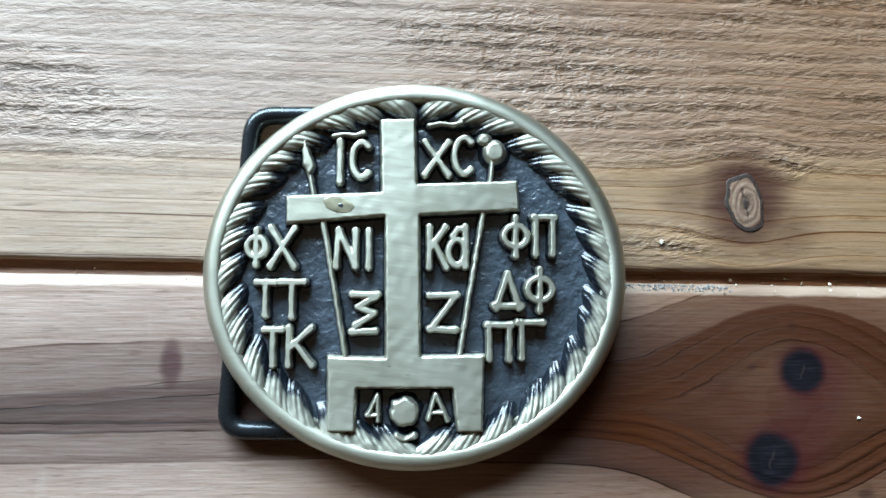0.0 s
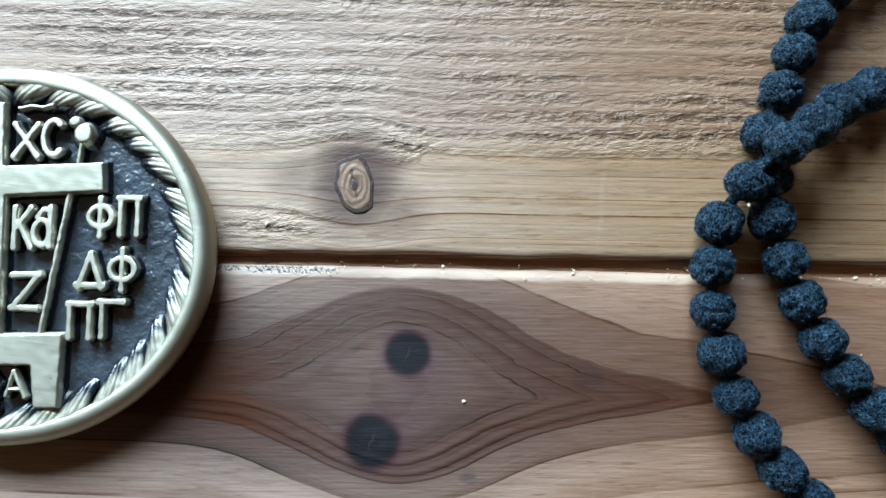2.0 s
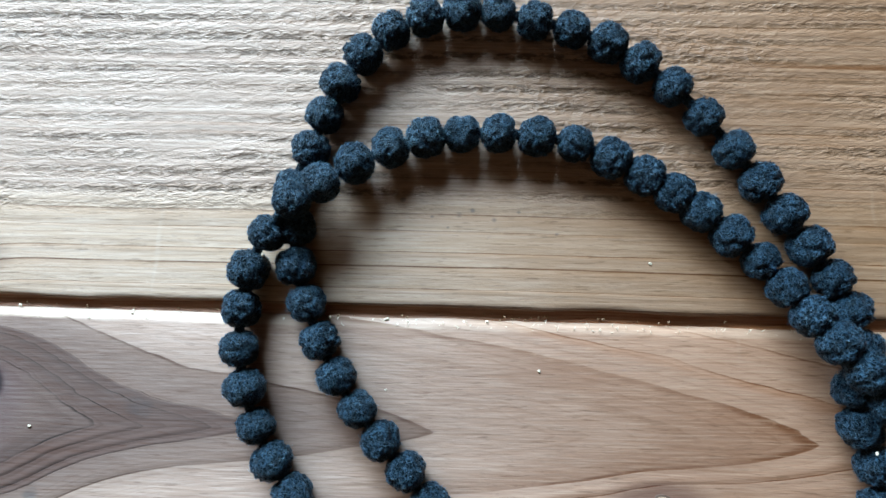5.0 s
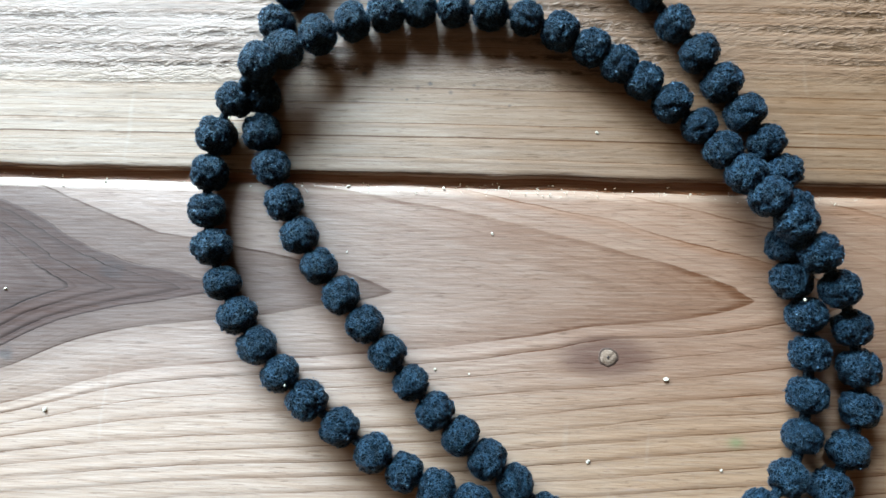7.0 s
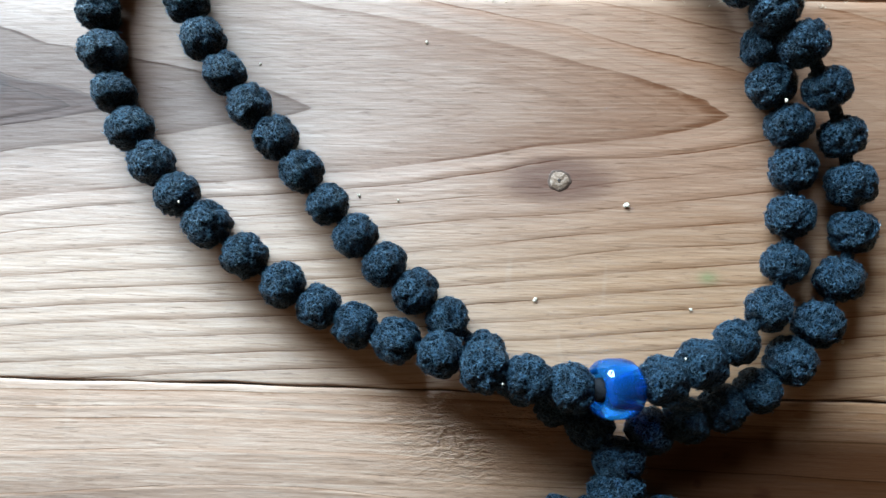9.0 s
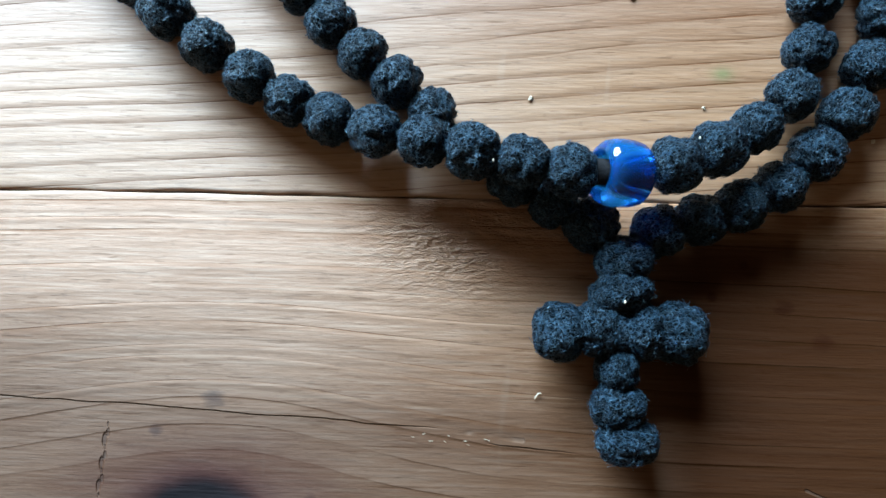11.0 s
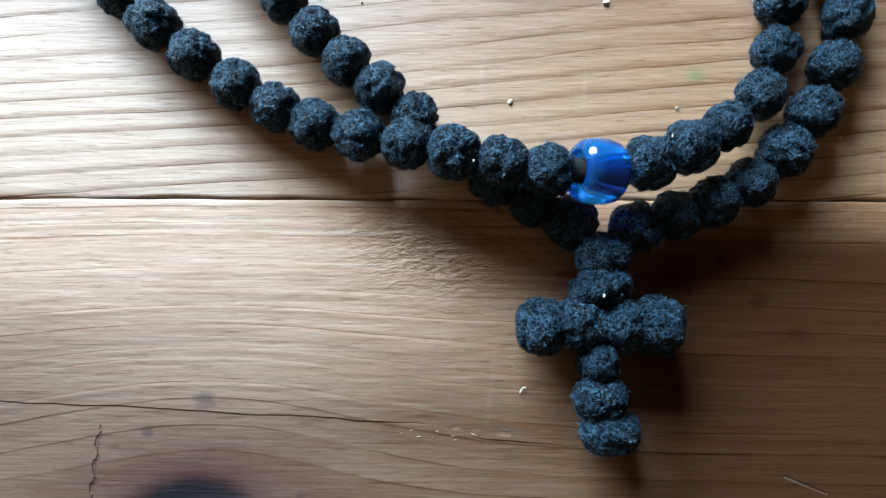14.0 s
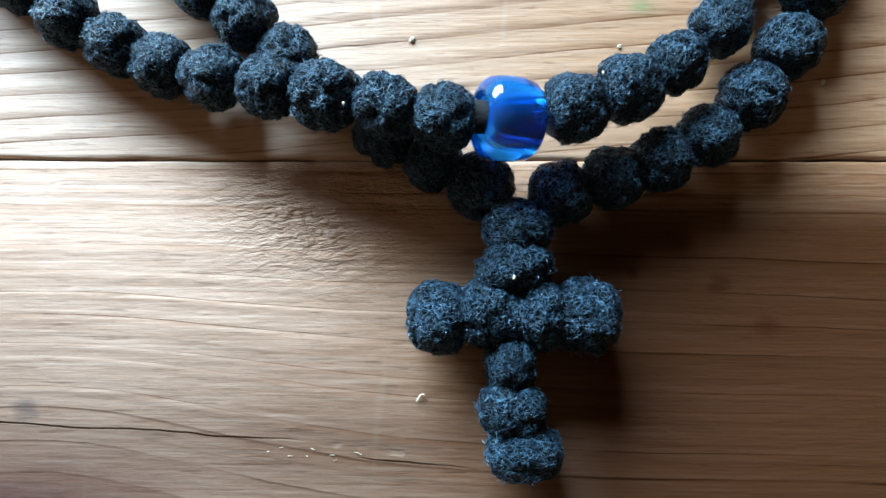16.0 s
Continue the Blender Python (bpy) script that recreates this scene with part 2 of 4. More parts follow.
    if ripple is not None:
        chips = m.noise(m.vec(x * 430.0 + y * 200.0, y * 1150.0 - x * 130.0, seed), 1.0, 3.0, 0.68)
        if ranked:
            # saw ridges with torn early wood between them, broken along their length
            ranks = v * 300.0 + (m.noise(m.vec(x * 16.0, y * 120.0, seed + 4.0), 1.0, 3.0) - 0.5) * 0.8
            rank = ranks.frac()
            there = m.noise(m.vec(x * 26.0, ranks.whole() * 2.7, seed + 5.0), 1.0, 2.0)
            ridge_ = rank.step(0.0, 0.22) * rank.step(0.50, 0.28) * there.step(0.30, 0.58)
            valley = rank.step(0.44, 0.62) * rank.step(1.0, 0.80) * there.step(0.85, 0.50)
            swell = m.noise(m.vec(x * 70.0, y * 420.0, seed + 6.0), 1.0, 2.0)
            col = m.mix((valley * chips.step(0.66, 0.38) * rough).low(1.0).high(0.0) * 0.85, col, (0.095, 0.055, 0.032))
            carve = (chips.step(0.26, 0.74) * (1.0 - ridge_ * 0.6) + ridge_ * 0.6 - valley * 0.42 + swell * 0.25) * rough
            torn = (valley * chips.step(0.62, 0.40) * rough).low(1.0)
        else:
            carve = chips.step(0.28, 0.72) * rough
    m.put("Base Color", m.tone(col, hue, lush, shade))
    # the varnish over the fibres spreads its gloss across the grain
    m.put("Roughness", 0.67 + (blotch - 0.5) * 0.16 + (fibre - 0.5) * 0.16)
    m.put("IOR", 1.85)
    gloss = varnish * 1.15 * (1.0 - line * 0.55) * (1.0 - pores.step(0.61, 0.69) * 0.25) * (1.0 - late * 0.38) * (1.0 - late2 * 0.15) * (0.76 + streak.step(0.36, 0.64) * 0.22) * (0.78 + fibre.step(0.36, 0.64) * 0.2)
    if red is not None:
        gloss = gloss * (1.0 - share * matte)
    if ranked:
        gloss = gloss * (1.0 - torn * 0.55)
    if pale_edge is not None:
        gloss = gloss.high(pale_edge * 0.55)
    if halo is not None:
        gloss = gloss * (1.0 - halo * 0.7)
    if matt is not None:
        gloss = gloss * (1.0 - matt * 0.75)
    if dull is not None:
        gloss = gloss * (1.0 - dull)
    m.put("Specular IOR Level", gloss)
    m.put("Anisotropic", 0.72)
    m.put("Tangent", m.vec(0.0, 1.0, 0.0))
    nrm = m.bump(height, 0.00072 * ridge, 1.0)
    if ripple is not None:
        nrm = m.bump(carve, 0.00021, 1.0, nrm)
    m.put("Normal", nrm)
    return m.m


def patch(x, y, px, py, a, b):
    dx, dy = x - px, y - py
    return ((dx * dx) / -(a * a) + (dy * dy) / -(b * b)).exp() * 1.3


def upper_ripple(m, x, y):
    return y.step(0.058, 0.066) * (0.25 + 0.95 * m.noise(m.vec(x * 18.0, y * 40.0, 4.0), 1.0, 2.0).step(0.40, 0.62)) + 0.10 + patch(x, y, 0.0385, 0.0490, 0.0085, 0.0026) + patch(x, y, 0.0605, 0.0625, 0.0035, 0.0022)


def lower_ripple(m, x, y):
    dx, dy = x - 0.176, y + 0.0305
    return ((dx * dx) / -(0.011 ** 2) + (dy * dy) / -(0.0065 ** 2)).exp() * 2.2 + 0.06


def middle_red(m, x, y, f):
    n = m.noise(m.vec(x * 14.0, y * 45.0, 11.0), 1.0, 3.0)
    # Heartwood beside the buckle, with the buckle's shade put into the colour.
    near = patch(x, y, 0.031, 0.016, 0.014, 0.018) * 0.34
    return near + (f.step(0.0250, 0.0225) * -0.12 + f.step(0.0555, 0.0530) * 0.26 + f.step(0.0895, 0.0865) * 0.26 + f.step(0.1250, 0.0600) * 0.26 + f.step(0.157, 0.154) * 0.17) * (0.80 + n * 0.4) + f.step(0.16, 0.02) * 0.12


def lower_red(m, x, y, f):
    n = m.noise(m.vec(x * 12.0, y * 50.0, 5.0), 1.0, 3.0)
    # Darker red towards the low edge and to the right of the cross.
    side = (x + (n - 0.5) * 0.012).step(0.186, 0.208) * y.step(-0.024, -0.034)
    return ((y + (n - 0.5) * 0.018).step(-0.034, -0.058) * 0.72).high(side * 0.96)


def upper_pale(m, x, y):
    n = m.noise(m.vec(x * 20.0, y * 60.0, 9.0), 1.0, 2.0)
    # Cream fades along x: shade past the rope is put into the colour.
    return (y + (n - 0.5) * 0.004).step(0.0665, 0.0610) * (0.55 + 0.6 * n) * (0.25 + 0.75 * x.step(0.20, 0.10))


def middle_pale(m, x, y):
    n = m.noise(m.vec(x * 20.0, y * 60.0, 3.0), 1.0, 2.0)
    return (y + (n - 0.5) * 0.006).step(0.012, -0.010) * (0.5 + 0.5 * n)


WOOD_TOP = wood("weathered_pine", 1.3, [(0.0524, 0.0559, 0.0040, 0.0048, 2.4, 0.5, 0.9), (0.0580, 0.0515, 0.0036, 0.0030, 1.0, 0.0, 0.5), (0.0450, 0.0570, 0.0036, 0.0026, 1.0, 0.0, 0.45)], ripple=upper_ripple, ranked=True, shade=0.60, hue=0.499, lush=1.26, grey=0.20, rings=300.0, ridge=0.42, varnish=0.90, age=0.03, busy=0.22, ink=0.85, band=0.24, spots=[(0.1510, 0.0604, 0.0006), (0.1535, 0.0612, 0.0005), (0.1460, 0.0600, 0.0004), (0.1575, 0.0595, 0.0005), (0.1620, 0.0610, 0.0004), (0.1690, 0.0570, 0.0004), (0.1405, 0.0632, 0.0006), (0.1490, 0.0580, 0.0003)], pale=upper_pale)
WOOD_MID = wood("reddish_pine", 5.1, [(0.1882, 0.0089, 0.0042, 0.0022, 2.2, 0.4, 0.55), 
                 (-0.0430, 0.0290, 0.0008, 0.0020, 1.4, 0.0, 0.8), (0.0600, 0.0205, 0.0115, 0.0108, 2.0, 0.93, 0.0)],
                heart=(0.060, 0.0205, 5.5, 8.6), red=middle_red, pale=middle_pale, ridge=0.6, smudge=(0.2119, -0.0064, 0.0014), bridge=(0.0652, 0.0262, 0.0590, 0.0130, 0.0048), deep_tone=0.92, shade=0.66, hue=0.493, lush=1.24, matte=0.62, varnish=0.92, busy=0.16, ink=0.48, band=0.36, edge=(0.0427, 0.0019),
                spots=[(0.0918, 0.0236, 0.0026), (0.0600, 0.0350, 0.0009), (0.0530, 0.0283, 0.0008), (0.0720, 0.0070, 0.0016)],
                plugs=[(0.0617, 0.0275, 0.0036, 0.0035), (0.0559, 0.0129, 0.0043, 0.0043)])
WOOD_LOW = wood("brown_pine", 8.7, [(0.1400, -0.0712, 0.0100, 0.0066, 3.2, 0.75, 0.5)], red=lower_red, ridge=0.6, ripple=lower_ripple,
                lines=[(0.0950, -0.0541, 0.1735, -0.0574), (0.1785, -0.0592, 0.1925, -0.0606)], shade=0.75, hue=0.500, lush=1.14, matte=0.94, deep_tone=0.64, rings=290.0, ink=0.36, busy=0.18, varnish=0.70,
                spots=[(0.2197, -0.0398, 0.0013), (0.2248, -0.0445, 0.0016), (0.2143, -0.0340, 0.0008), (0.2099, -0.0383, 0.0008), (0.1409, -0.0545, 0.0016), (0.1330, -0.0590, 0.0010), (0.1550, -0.0672, 0.0008)],
                pits=[(0.1262 - 0.00006 * k + 0.0002 * math.sin(k * 2.1), -0.0584 - 0.00105 * k, 0.00015 + 0.00009 * (k % 3)) for k in range(10)],
                scratches=[(0.1100, -0.0690, 0.1290, -0.0694, 0.00018, 0.16), (0.2220, -0.0640, 0.2275, -0.0662, 0.00025, 0.07), (0.1745, -0.0577, 0.1840, -0.0587, 0.0004, 0.25)],
                plugs=[(0.1400, -0.0716, 0.0092, 0.0064)], band=0.38)
WOOD_FAR = wood("plain_pine", 14.2, [], ridge=0.6)
WOOD_GAP = wood("dark_gap_pine", 3.2, [], ridge=0.8, hue=0.490, lush=1.4, red=lambda m, x, y, f: 0.05)


def plain(name, color, rough=0.6, metal=0.0, relief=0.0, size=900.0, spec=0.5, vary=0.25):
    m = Mat(name)
    at = V(m.t, m.tc.outputs["Object"])
    n = m.noise(at, size, 3.0, 0.6)
    big = m.noise(at, size * 0.12, 2.0)
    c = m.mix(n.step(0.3, 0.75) * vary + big.step(0.35, 0.7) * vary, color, tuple(k * 0.55 for k in color))
    m.put("Base Color", c)
    m.put("Roughness", rough + (n - 0.5) * 0.15)
    m.put("Metallic", metal)
    m.put("Specular IOR Level", spec)
    if relief:
        m.put("Normal", m.bump(n, relief, 1.0))
    return m.m


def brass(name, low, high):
    """Brushed antique brass, blackened below low by patina and by shade put into the colour."""
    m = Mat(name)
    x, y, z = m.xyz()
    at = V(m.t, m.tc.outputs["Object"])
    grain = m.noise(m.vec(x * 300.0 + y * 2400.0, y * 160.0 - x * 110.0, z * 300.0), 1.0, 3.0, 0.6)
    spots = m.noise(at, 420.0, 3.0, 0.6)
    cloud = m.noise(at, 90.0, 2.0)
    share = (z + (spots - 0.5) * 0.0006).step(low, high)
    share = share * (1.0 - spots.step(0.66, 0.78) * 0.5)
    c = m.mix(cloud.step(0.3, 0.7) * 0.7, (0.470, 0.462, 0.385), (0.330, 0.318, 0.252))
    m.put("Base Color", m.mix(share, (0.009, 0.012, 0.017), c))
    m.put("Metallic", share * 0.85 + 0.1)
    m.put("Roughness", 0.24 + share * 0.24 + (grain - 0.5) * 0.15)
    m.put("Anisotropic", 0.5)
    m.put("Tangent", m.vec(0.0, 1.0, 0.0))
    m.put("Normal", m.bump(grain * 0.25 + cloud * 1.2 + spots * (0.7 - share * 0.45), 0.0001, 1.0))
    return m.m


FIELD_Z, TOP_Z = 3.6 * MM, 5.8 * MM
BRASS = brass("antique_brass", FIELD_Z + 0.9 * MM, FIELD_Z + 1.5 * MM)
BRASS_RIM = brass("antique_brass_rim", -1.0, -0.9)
PATINA = plain("black_patina", (0.046, 0.062, 0.080), 0.30, 0.0, 0.0006, 520.0, 1.0)
STEEL = plain("blackened_steel", (0.022, 0.026, 0.030), 0.28, 0.6, 0.00003, 600.0)
STAIN = plain("brown_tarnish", (0.37, 0.34, 0.24), 0.5, 0.85, 0.00003, 700.0)


def ringed_knot(name, cx, cy, a, b):
    """End grain of a cut branch: uneven rings round the pith and a few radial checks."""
    m = Mat(name)
    x, y, z = m.xyz()
    dx, dy = (x - cx) / a, (y - cy) / b
    wave = m.noise(m.vec(x, y, 0.0), 420.0, 3.0, 0.6) - 0.5
    r = (dx * dx + dy * dy).root() + wave * 0.22
    rings = (r * 24.0).sine() * 0.5 + 0.5
    speck = m.noise(m.vec(x, y, 3.0), 2600.0, 2.0, 0.6)
    c = m.mix(rings * 0.55, (0.205, 0.128, 0.086), (0.110, 0.058, 0.038))
    c = m.mix(speck.step(0.55, 0.70) * 0.4, c, (0.30, 0.22, 0.165))
    c = m.mix(r.step(0.70, 1.0) * 0.75, c, (0.135, 0.060, 0.032))
    check = (dx * 0.9 + dy * 0.35 + wave * 0.5).mag().step(0.07, 0.02) * r.step(0.75, 0.3)
    c = m.mix((check + r.step(0.36, 0.16)).low(1.0) * 0.7, c, (0.035, 0.016, 0.010))
    m.put("Base Color", c)
    m.put("Roughness", 0.52 + (speck - 0.5) * 0.2)
    m.put("Normal", m.bump(rings * 0.5 + speck * 0.5 - check, 0.00012, 1.0))
    return m.m


KNOT_WOOD = ringed_knot("knot_wood", 0.0524, 0.0559, 0.0033, 0.0051)
BARK = plain("bark_ring", (0.028, 0.014, 0.009), 0.7, 0.0, 0.0002, 900.0)
BARK_PALE = plain("pale_bark_ring", (0.075, 0.040, 0.026), 0.7, 0.0, 0.0002, 900.0)
KNOT_PALE = plain("pale_knot_wood", (0.25, 0.165, 0.115), 0.5, 0.0, 0.0003, 1400.0, vary=0.45)
CRUMB = plain("pale_crumb", (0.68, 0.60, 0.48), 0.7, 0.0, 0.0001, 1500.0)
PLASTER = plain("painted_plaster", (0.140, 0.068, 0.027), 0.85, 0.0, 0.0006, 40.0)
WHITEWASH = plain("whitewash", (0.140, 0.072, 0.030), 0.85, 0.0, 0.0006, 40.0)
GROUND = plain("grey_board", (0.10, 0.085, 0.07), 0.8, 0.0, 0.0004, 60.0)


def wool(name, unit):
    """Waxed black wool; unit: strands' size in the mesh's own units."""
    m = Mat(name)
    x, y, z = m.xyz()
    at = m.vec(x / unit, y / unit, z / unit)
    warp = m.noise(at, 1.6, 2.0)
    strand = m.noise(m.vec(x / unit * 4.0 + warp * 4.0, y / unit * 10.0 + warp * 7.0, z / unit * 6.0 - warp * 4.0), 0.8, 2.0, 0.5)
    # crinkled fibres: thin winding lines at three sizes
    curl = None
    for k, (size, wide) in enumerate(((3.6, 0.040), (5.2, 0.045), (7.5, 0.050))):
        bend = m.noise(m.vec(x / unit + 3.0 * k, y / unit * 1.5 - 5.0 * k, z / unit * 1.2 + warp * 0.5), size, 1.0, 0.5)
        thread = (bend - 0.5).mag().step(wide, wide * 0.25)
        curl = thread if curl is None else curl.high(thread * (1.0 - 0.12 * k))
    patchy = m.noise(at, 2.6, 2.0).step(0.30, 0.62)
    c = m.mix(strand.step(0.38, 0.74), (0.0008, 0.0014, 0.0022), (0.0022, 0.0060, 0.0115))
    m.put("Base Color", m.mix(curl * (0.15 + 0.75 * patchy), c, (0.020, 0.055, 0.095)))
    m.put("Roughness", 0.52 - curl * 0.14)
    m.put("Specular IOR Level", 0.06 + curl * 0.60)
    m.put("Specular Tint", (0.50, 0.78, 1.0, 1.0))
    crinkle = m.noise(at, 6.5, 3.0, 0.6)
    nrm = m.bump(crinkle, 0.0007, 1.0, m.bump(strand, 0.0004, 1.0))
    m.put("Normal", m.bump(curl, 0.00045, 1.0, nrm))
    return m.m


WOOL = wool("black_wool", 1.0)
CORD = wool("black_cord", 0.0038)
CORE = plain("black_thread", (0.004, 0.005, 0.007), 0.85, 0.0, 0.0002, 900.0, 0.15)


def fibre():
    m = Mat("wool_fibre")
    m.put("Base Color", (0.020, 0.052, 0.088, 1.0))
    m.put("Roughness", 0.34)
    m.put("Specular IOR Level", 1.0)
    m.put("IOR", 1.6)
    m.put("Specular Tint", (0.50, 0.78, 1.0, 1.0))
    return m.m


FUZZ = fibre()


def glass():
    m = Mat("blue_glass")
    m.put("Base Color", (0.016, 0.29, 0.98, 1.0))
    m.put("Roughness", 0.10)
    m.put("IOR", 1.45)
    m.put("Transmission Weight", 0.93)
    return m.m


BLUE = glass()


# ---- mesh helpers ----
def mesh_of(name, verts, faces, material, smooth=True):
    me = bpy.data.meshes.new(name)
    me.from_pydata([tuple(v) for v in verts], [], faces)
    me.polygons.foreach_set("use_smooth", [smooth] * len(me.polygons))
    me.materials.append(material)
    me.update()
    return me


def part(name, data, material=None, parent=None, label=""):
    """Links a bmesh or a mesh as one object under a thing or a part."""
    if isinstance(data, bmesh.types.BMesh):
        me = bpy.data.meshes.new(name)
        data.normal_update()
        data.to_mesh(me)
        data.free()
        me.polygons.foreach_set("use_smooth", [True] * len(me.polygons))
        me.materials.append(material)
        data = me
    ob = new(name, data)
    if parent is not None:
        ob.parent = parent
    return tagged(ob, label)


def box(x0, x1, y0, y1, z0, z1):
    bm = bmesh.new()
    bmesh.ops.create_cube(bm, size=1.0, matrix=Matrix.LocRotScale(((x0 + x1) / 2, (y0 + y1) / 2, (z0 + z1) / 2), None, (x1 - x0, y1 - y0, z1 - z0)))
    return bm


def flat_part(name, bm, material, parent=None, label=""):
    ob = part(name, bm, material, parent, label)
    ob.data.polygons.foreach_set("use_smooth", [False] * len(ob.data.polygons))
    return ob


def tube(points, radius, sides=8, closed=False):
    """Verts and faces of a tube along points; radius is a number or one for each point."""
    pts = [Vector(p) for p in points]
    n = len(pts)
    rad = radius if isinstance(radius, (list, tuple)) else [radius] * n
    verts, faces = [], []
    for i, p in enumerate(pts):
        a = pts[(i - 1) % n] if closed or i else p
        b = pts[(i + 1) % n] if closed or i < n - 1 else p
        d = (b - a).normalized()
        s = d.cross(Vector((0, 0, 1)))
        s = s.normalized() if s.length > 1e-6 else Vector((1, 0, 0))
        u = s.cross(d)
        for k in range(sides):
            c = 2 * math.pi * k / sides
            verts.append(p + (s * math.cos(c) + u * math.sin(c)) * rad[i])
    for i in range(n if closed else n - 1):
        for k in range(sides):
            j = (i + 1) % n
            faces.append((i * sides + k, i * sides + (k + 1) % sides, j * sides + (k + 1) % sides, j * sides + k))
    if not closed:
        faces.append(tuple(range(sides))[::-1])
        faces.append(tuple((n - 1) * sides + k for k in range(sides)))
    return verts, faces


# ---- room ----
X0, X1, Y0, Y1, H, FLOOR = -1.9, 2.0, -1.8, 1.10, 2.35, -0.032
flat_part("floor", box(X0, X1, Y0, Y1, FLOOR - 0.05, FLOOR), GROUND)
tagged(bpy.data.objects["floor"], "plain grey base under the boards", "floor", kind="structure")
flat_part("ceiling", box(X0, X1, Y0, Y1, H, H + 0.08), WHITEWASH)
tagged(bpy.data.objects["ceiling"], "plain dim plaster ceiling", "ceiling", kind="structure")
for wname, dims in (("wall_south", (X0, X1, Y0 - 0.12, Y0)), ("wall_west", (X0 - 0.12, X0, Y0, Y1)), ("wall_east", (X1, X1 + 0.12, Y0, Y1))):
    tagged(flat_part(wname, box(*dims, FLOOR, H), PLASTER), "plain brown plastered wall", "wall", kind="structure")
wl, wr = WINDOW[0] - WIN_W / 2, WINDOW[0] + WIN_W / 2
wb, wtop = WINDOW[2] - WIN_H / 2, WINDOW[2] + WIN_H / 2
bm = box(X0, wl, Y1, Y1 + 0.12, FLOOR, H)
for d in ((wr, X1, FLOOR, H), (wl, wr, FLOOR, wb), (wl, wr, wtop, H)):
    bmesh.ops.create_cube(bm, size=1.0, matrix=Matrix.LocRotScale(((d[0] + d[1]) / 2, Y1 + 0.06, (d[2] + d[3]) / 2), None, (d[1] - d[0], 0.12, d[3] - d[2])))
tagged(flat_part("wall_north", bm, PLASTER), "plain brown wall with a window opening", "wall", kind="structure")


# ---- boards ----
def board(name, low, high, z_top, thick, material, seed, round_low=0.0009, round_high=0.0009, wear=0.0005, chamfer=None):
    """A plank along x with worn, slightly uneven long edges. low, high: (y at x = 0, slope) of its two edges."""
    nx, x0, x1 = 420, -0.46, 0.66
    shape = [(0.0, -2.2), (0.10, -1.2), (0.35, -0.5), (1.0, -0.12), (2.2, 0.0)]
    inner = [(k / 8.0) for k in range(1, 8)]
    verts, faces = [], []
    for i in range(nx + 1):
        px = x0 + (x1 - x0) * i / nx
        y0, y1 = low[0] + low[1] * px, high[0] + high[1] * px
        e0 = noise.noise((px * 70, seed, 0.0)) * wear + noise.noise((px * 400, seed, 3.0)) * wear * 0.45
        e1 = noise.noise((px * 70, seed, 9.0)) * wear + noise.noise((px * 400, seed, 6.0)) * wear * 0.45
        ring = [(y0, z_top - thick)] + [(y0 + e0 + a * round_low, z_top + b * round_low) for a, b in shape]
        ring += [(y0 + (y1 - y0) * k, z_top + noise.noise((px * 25, (y0 + (y1 - y0) * k) * 60, seed)) * 0.00012) for k in inner]
        ring += [(y1 - e1 - a * round_high, z_top + b * round_high) for a, b in reversed(chamfer or shape)] + [(y1, z_top - thick)]
        verts += [(px, py, pz) for py, pz in ring]
    k = len(verts) // (nx + 1)
    for i in range(nx):
        for j in range(k):
            a, b = i * k + j, i * k + (j + 1) % k
            faces.append((a, a + k, b + k, b))
    faces.append(tuple(range(k)))
    faces.append(tuple(nx * k + j for j in range(k))[::-1])
    return part(name, mesh_of(name, verts, faces, material), parent=boards)


boards = tagged(new("table_top"), "varnished old pine boards laid side by side with dark gaps", "table top", kind="structure")
board_top = board("plank", (0.04475, SEAM), (0.1490, 0.0), 0.0004, 0.0324, WOOD_TOP, 2.0, 0.0006)
board_mid = board("plank", (-0.0252, 0.0), (0.0427, SEAM), 0.0, 0.032, WOOD_MID, 5.0, 0.0003, 0.0012, 0.0004, [(0.0, -2.2), (0.08, -1.0), (0.25, -0.66), (0.75, -0.38), (1.3, -0.08), (1.8, 0.0)])
board("plank", (-0.1290, 0.0), (-0.02533, 0.0), 0.0, 0.032, WOOD_LOW, 7.0, 0.0003, 0.0003, 0.00030)
board("plank", (0.1512, 0.0), (0.2560, 0.0), 0.0, 0.032, WOOD_FAR, 9.0)
board("plank", (-0.2340, 0.0), (-0.1312, 0.0), 0.0, 0.032, WOOD_FAR, 11.0)
board("plank", (-0.3390, 0.0), (-0.2362, 0.0), 0.0, 0.032, WOOD_FAR, 13.0)
board("tongue", (0.0412, SEAM), (0.0458, SEAM), -0.0014, 0.012, WOOD_GAP, 17.0, 0.0002, 0.0002, 0.0002)


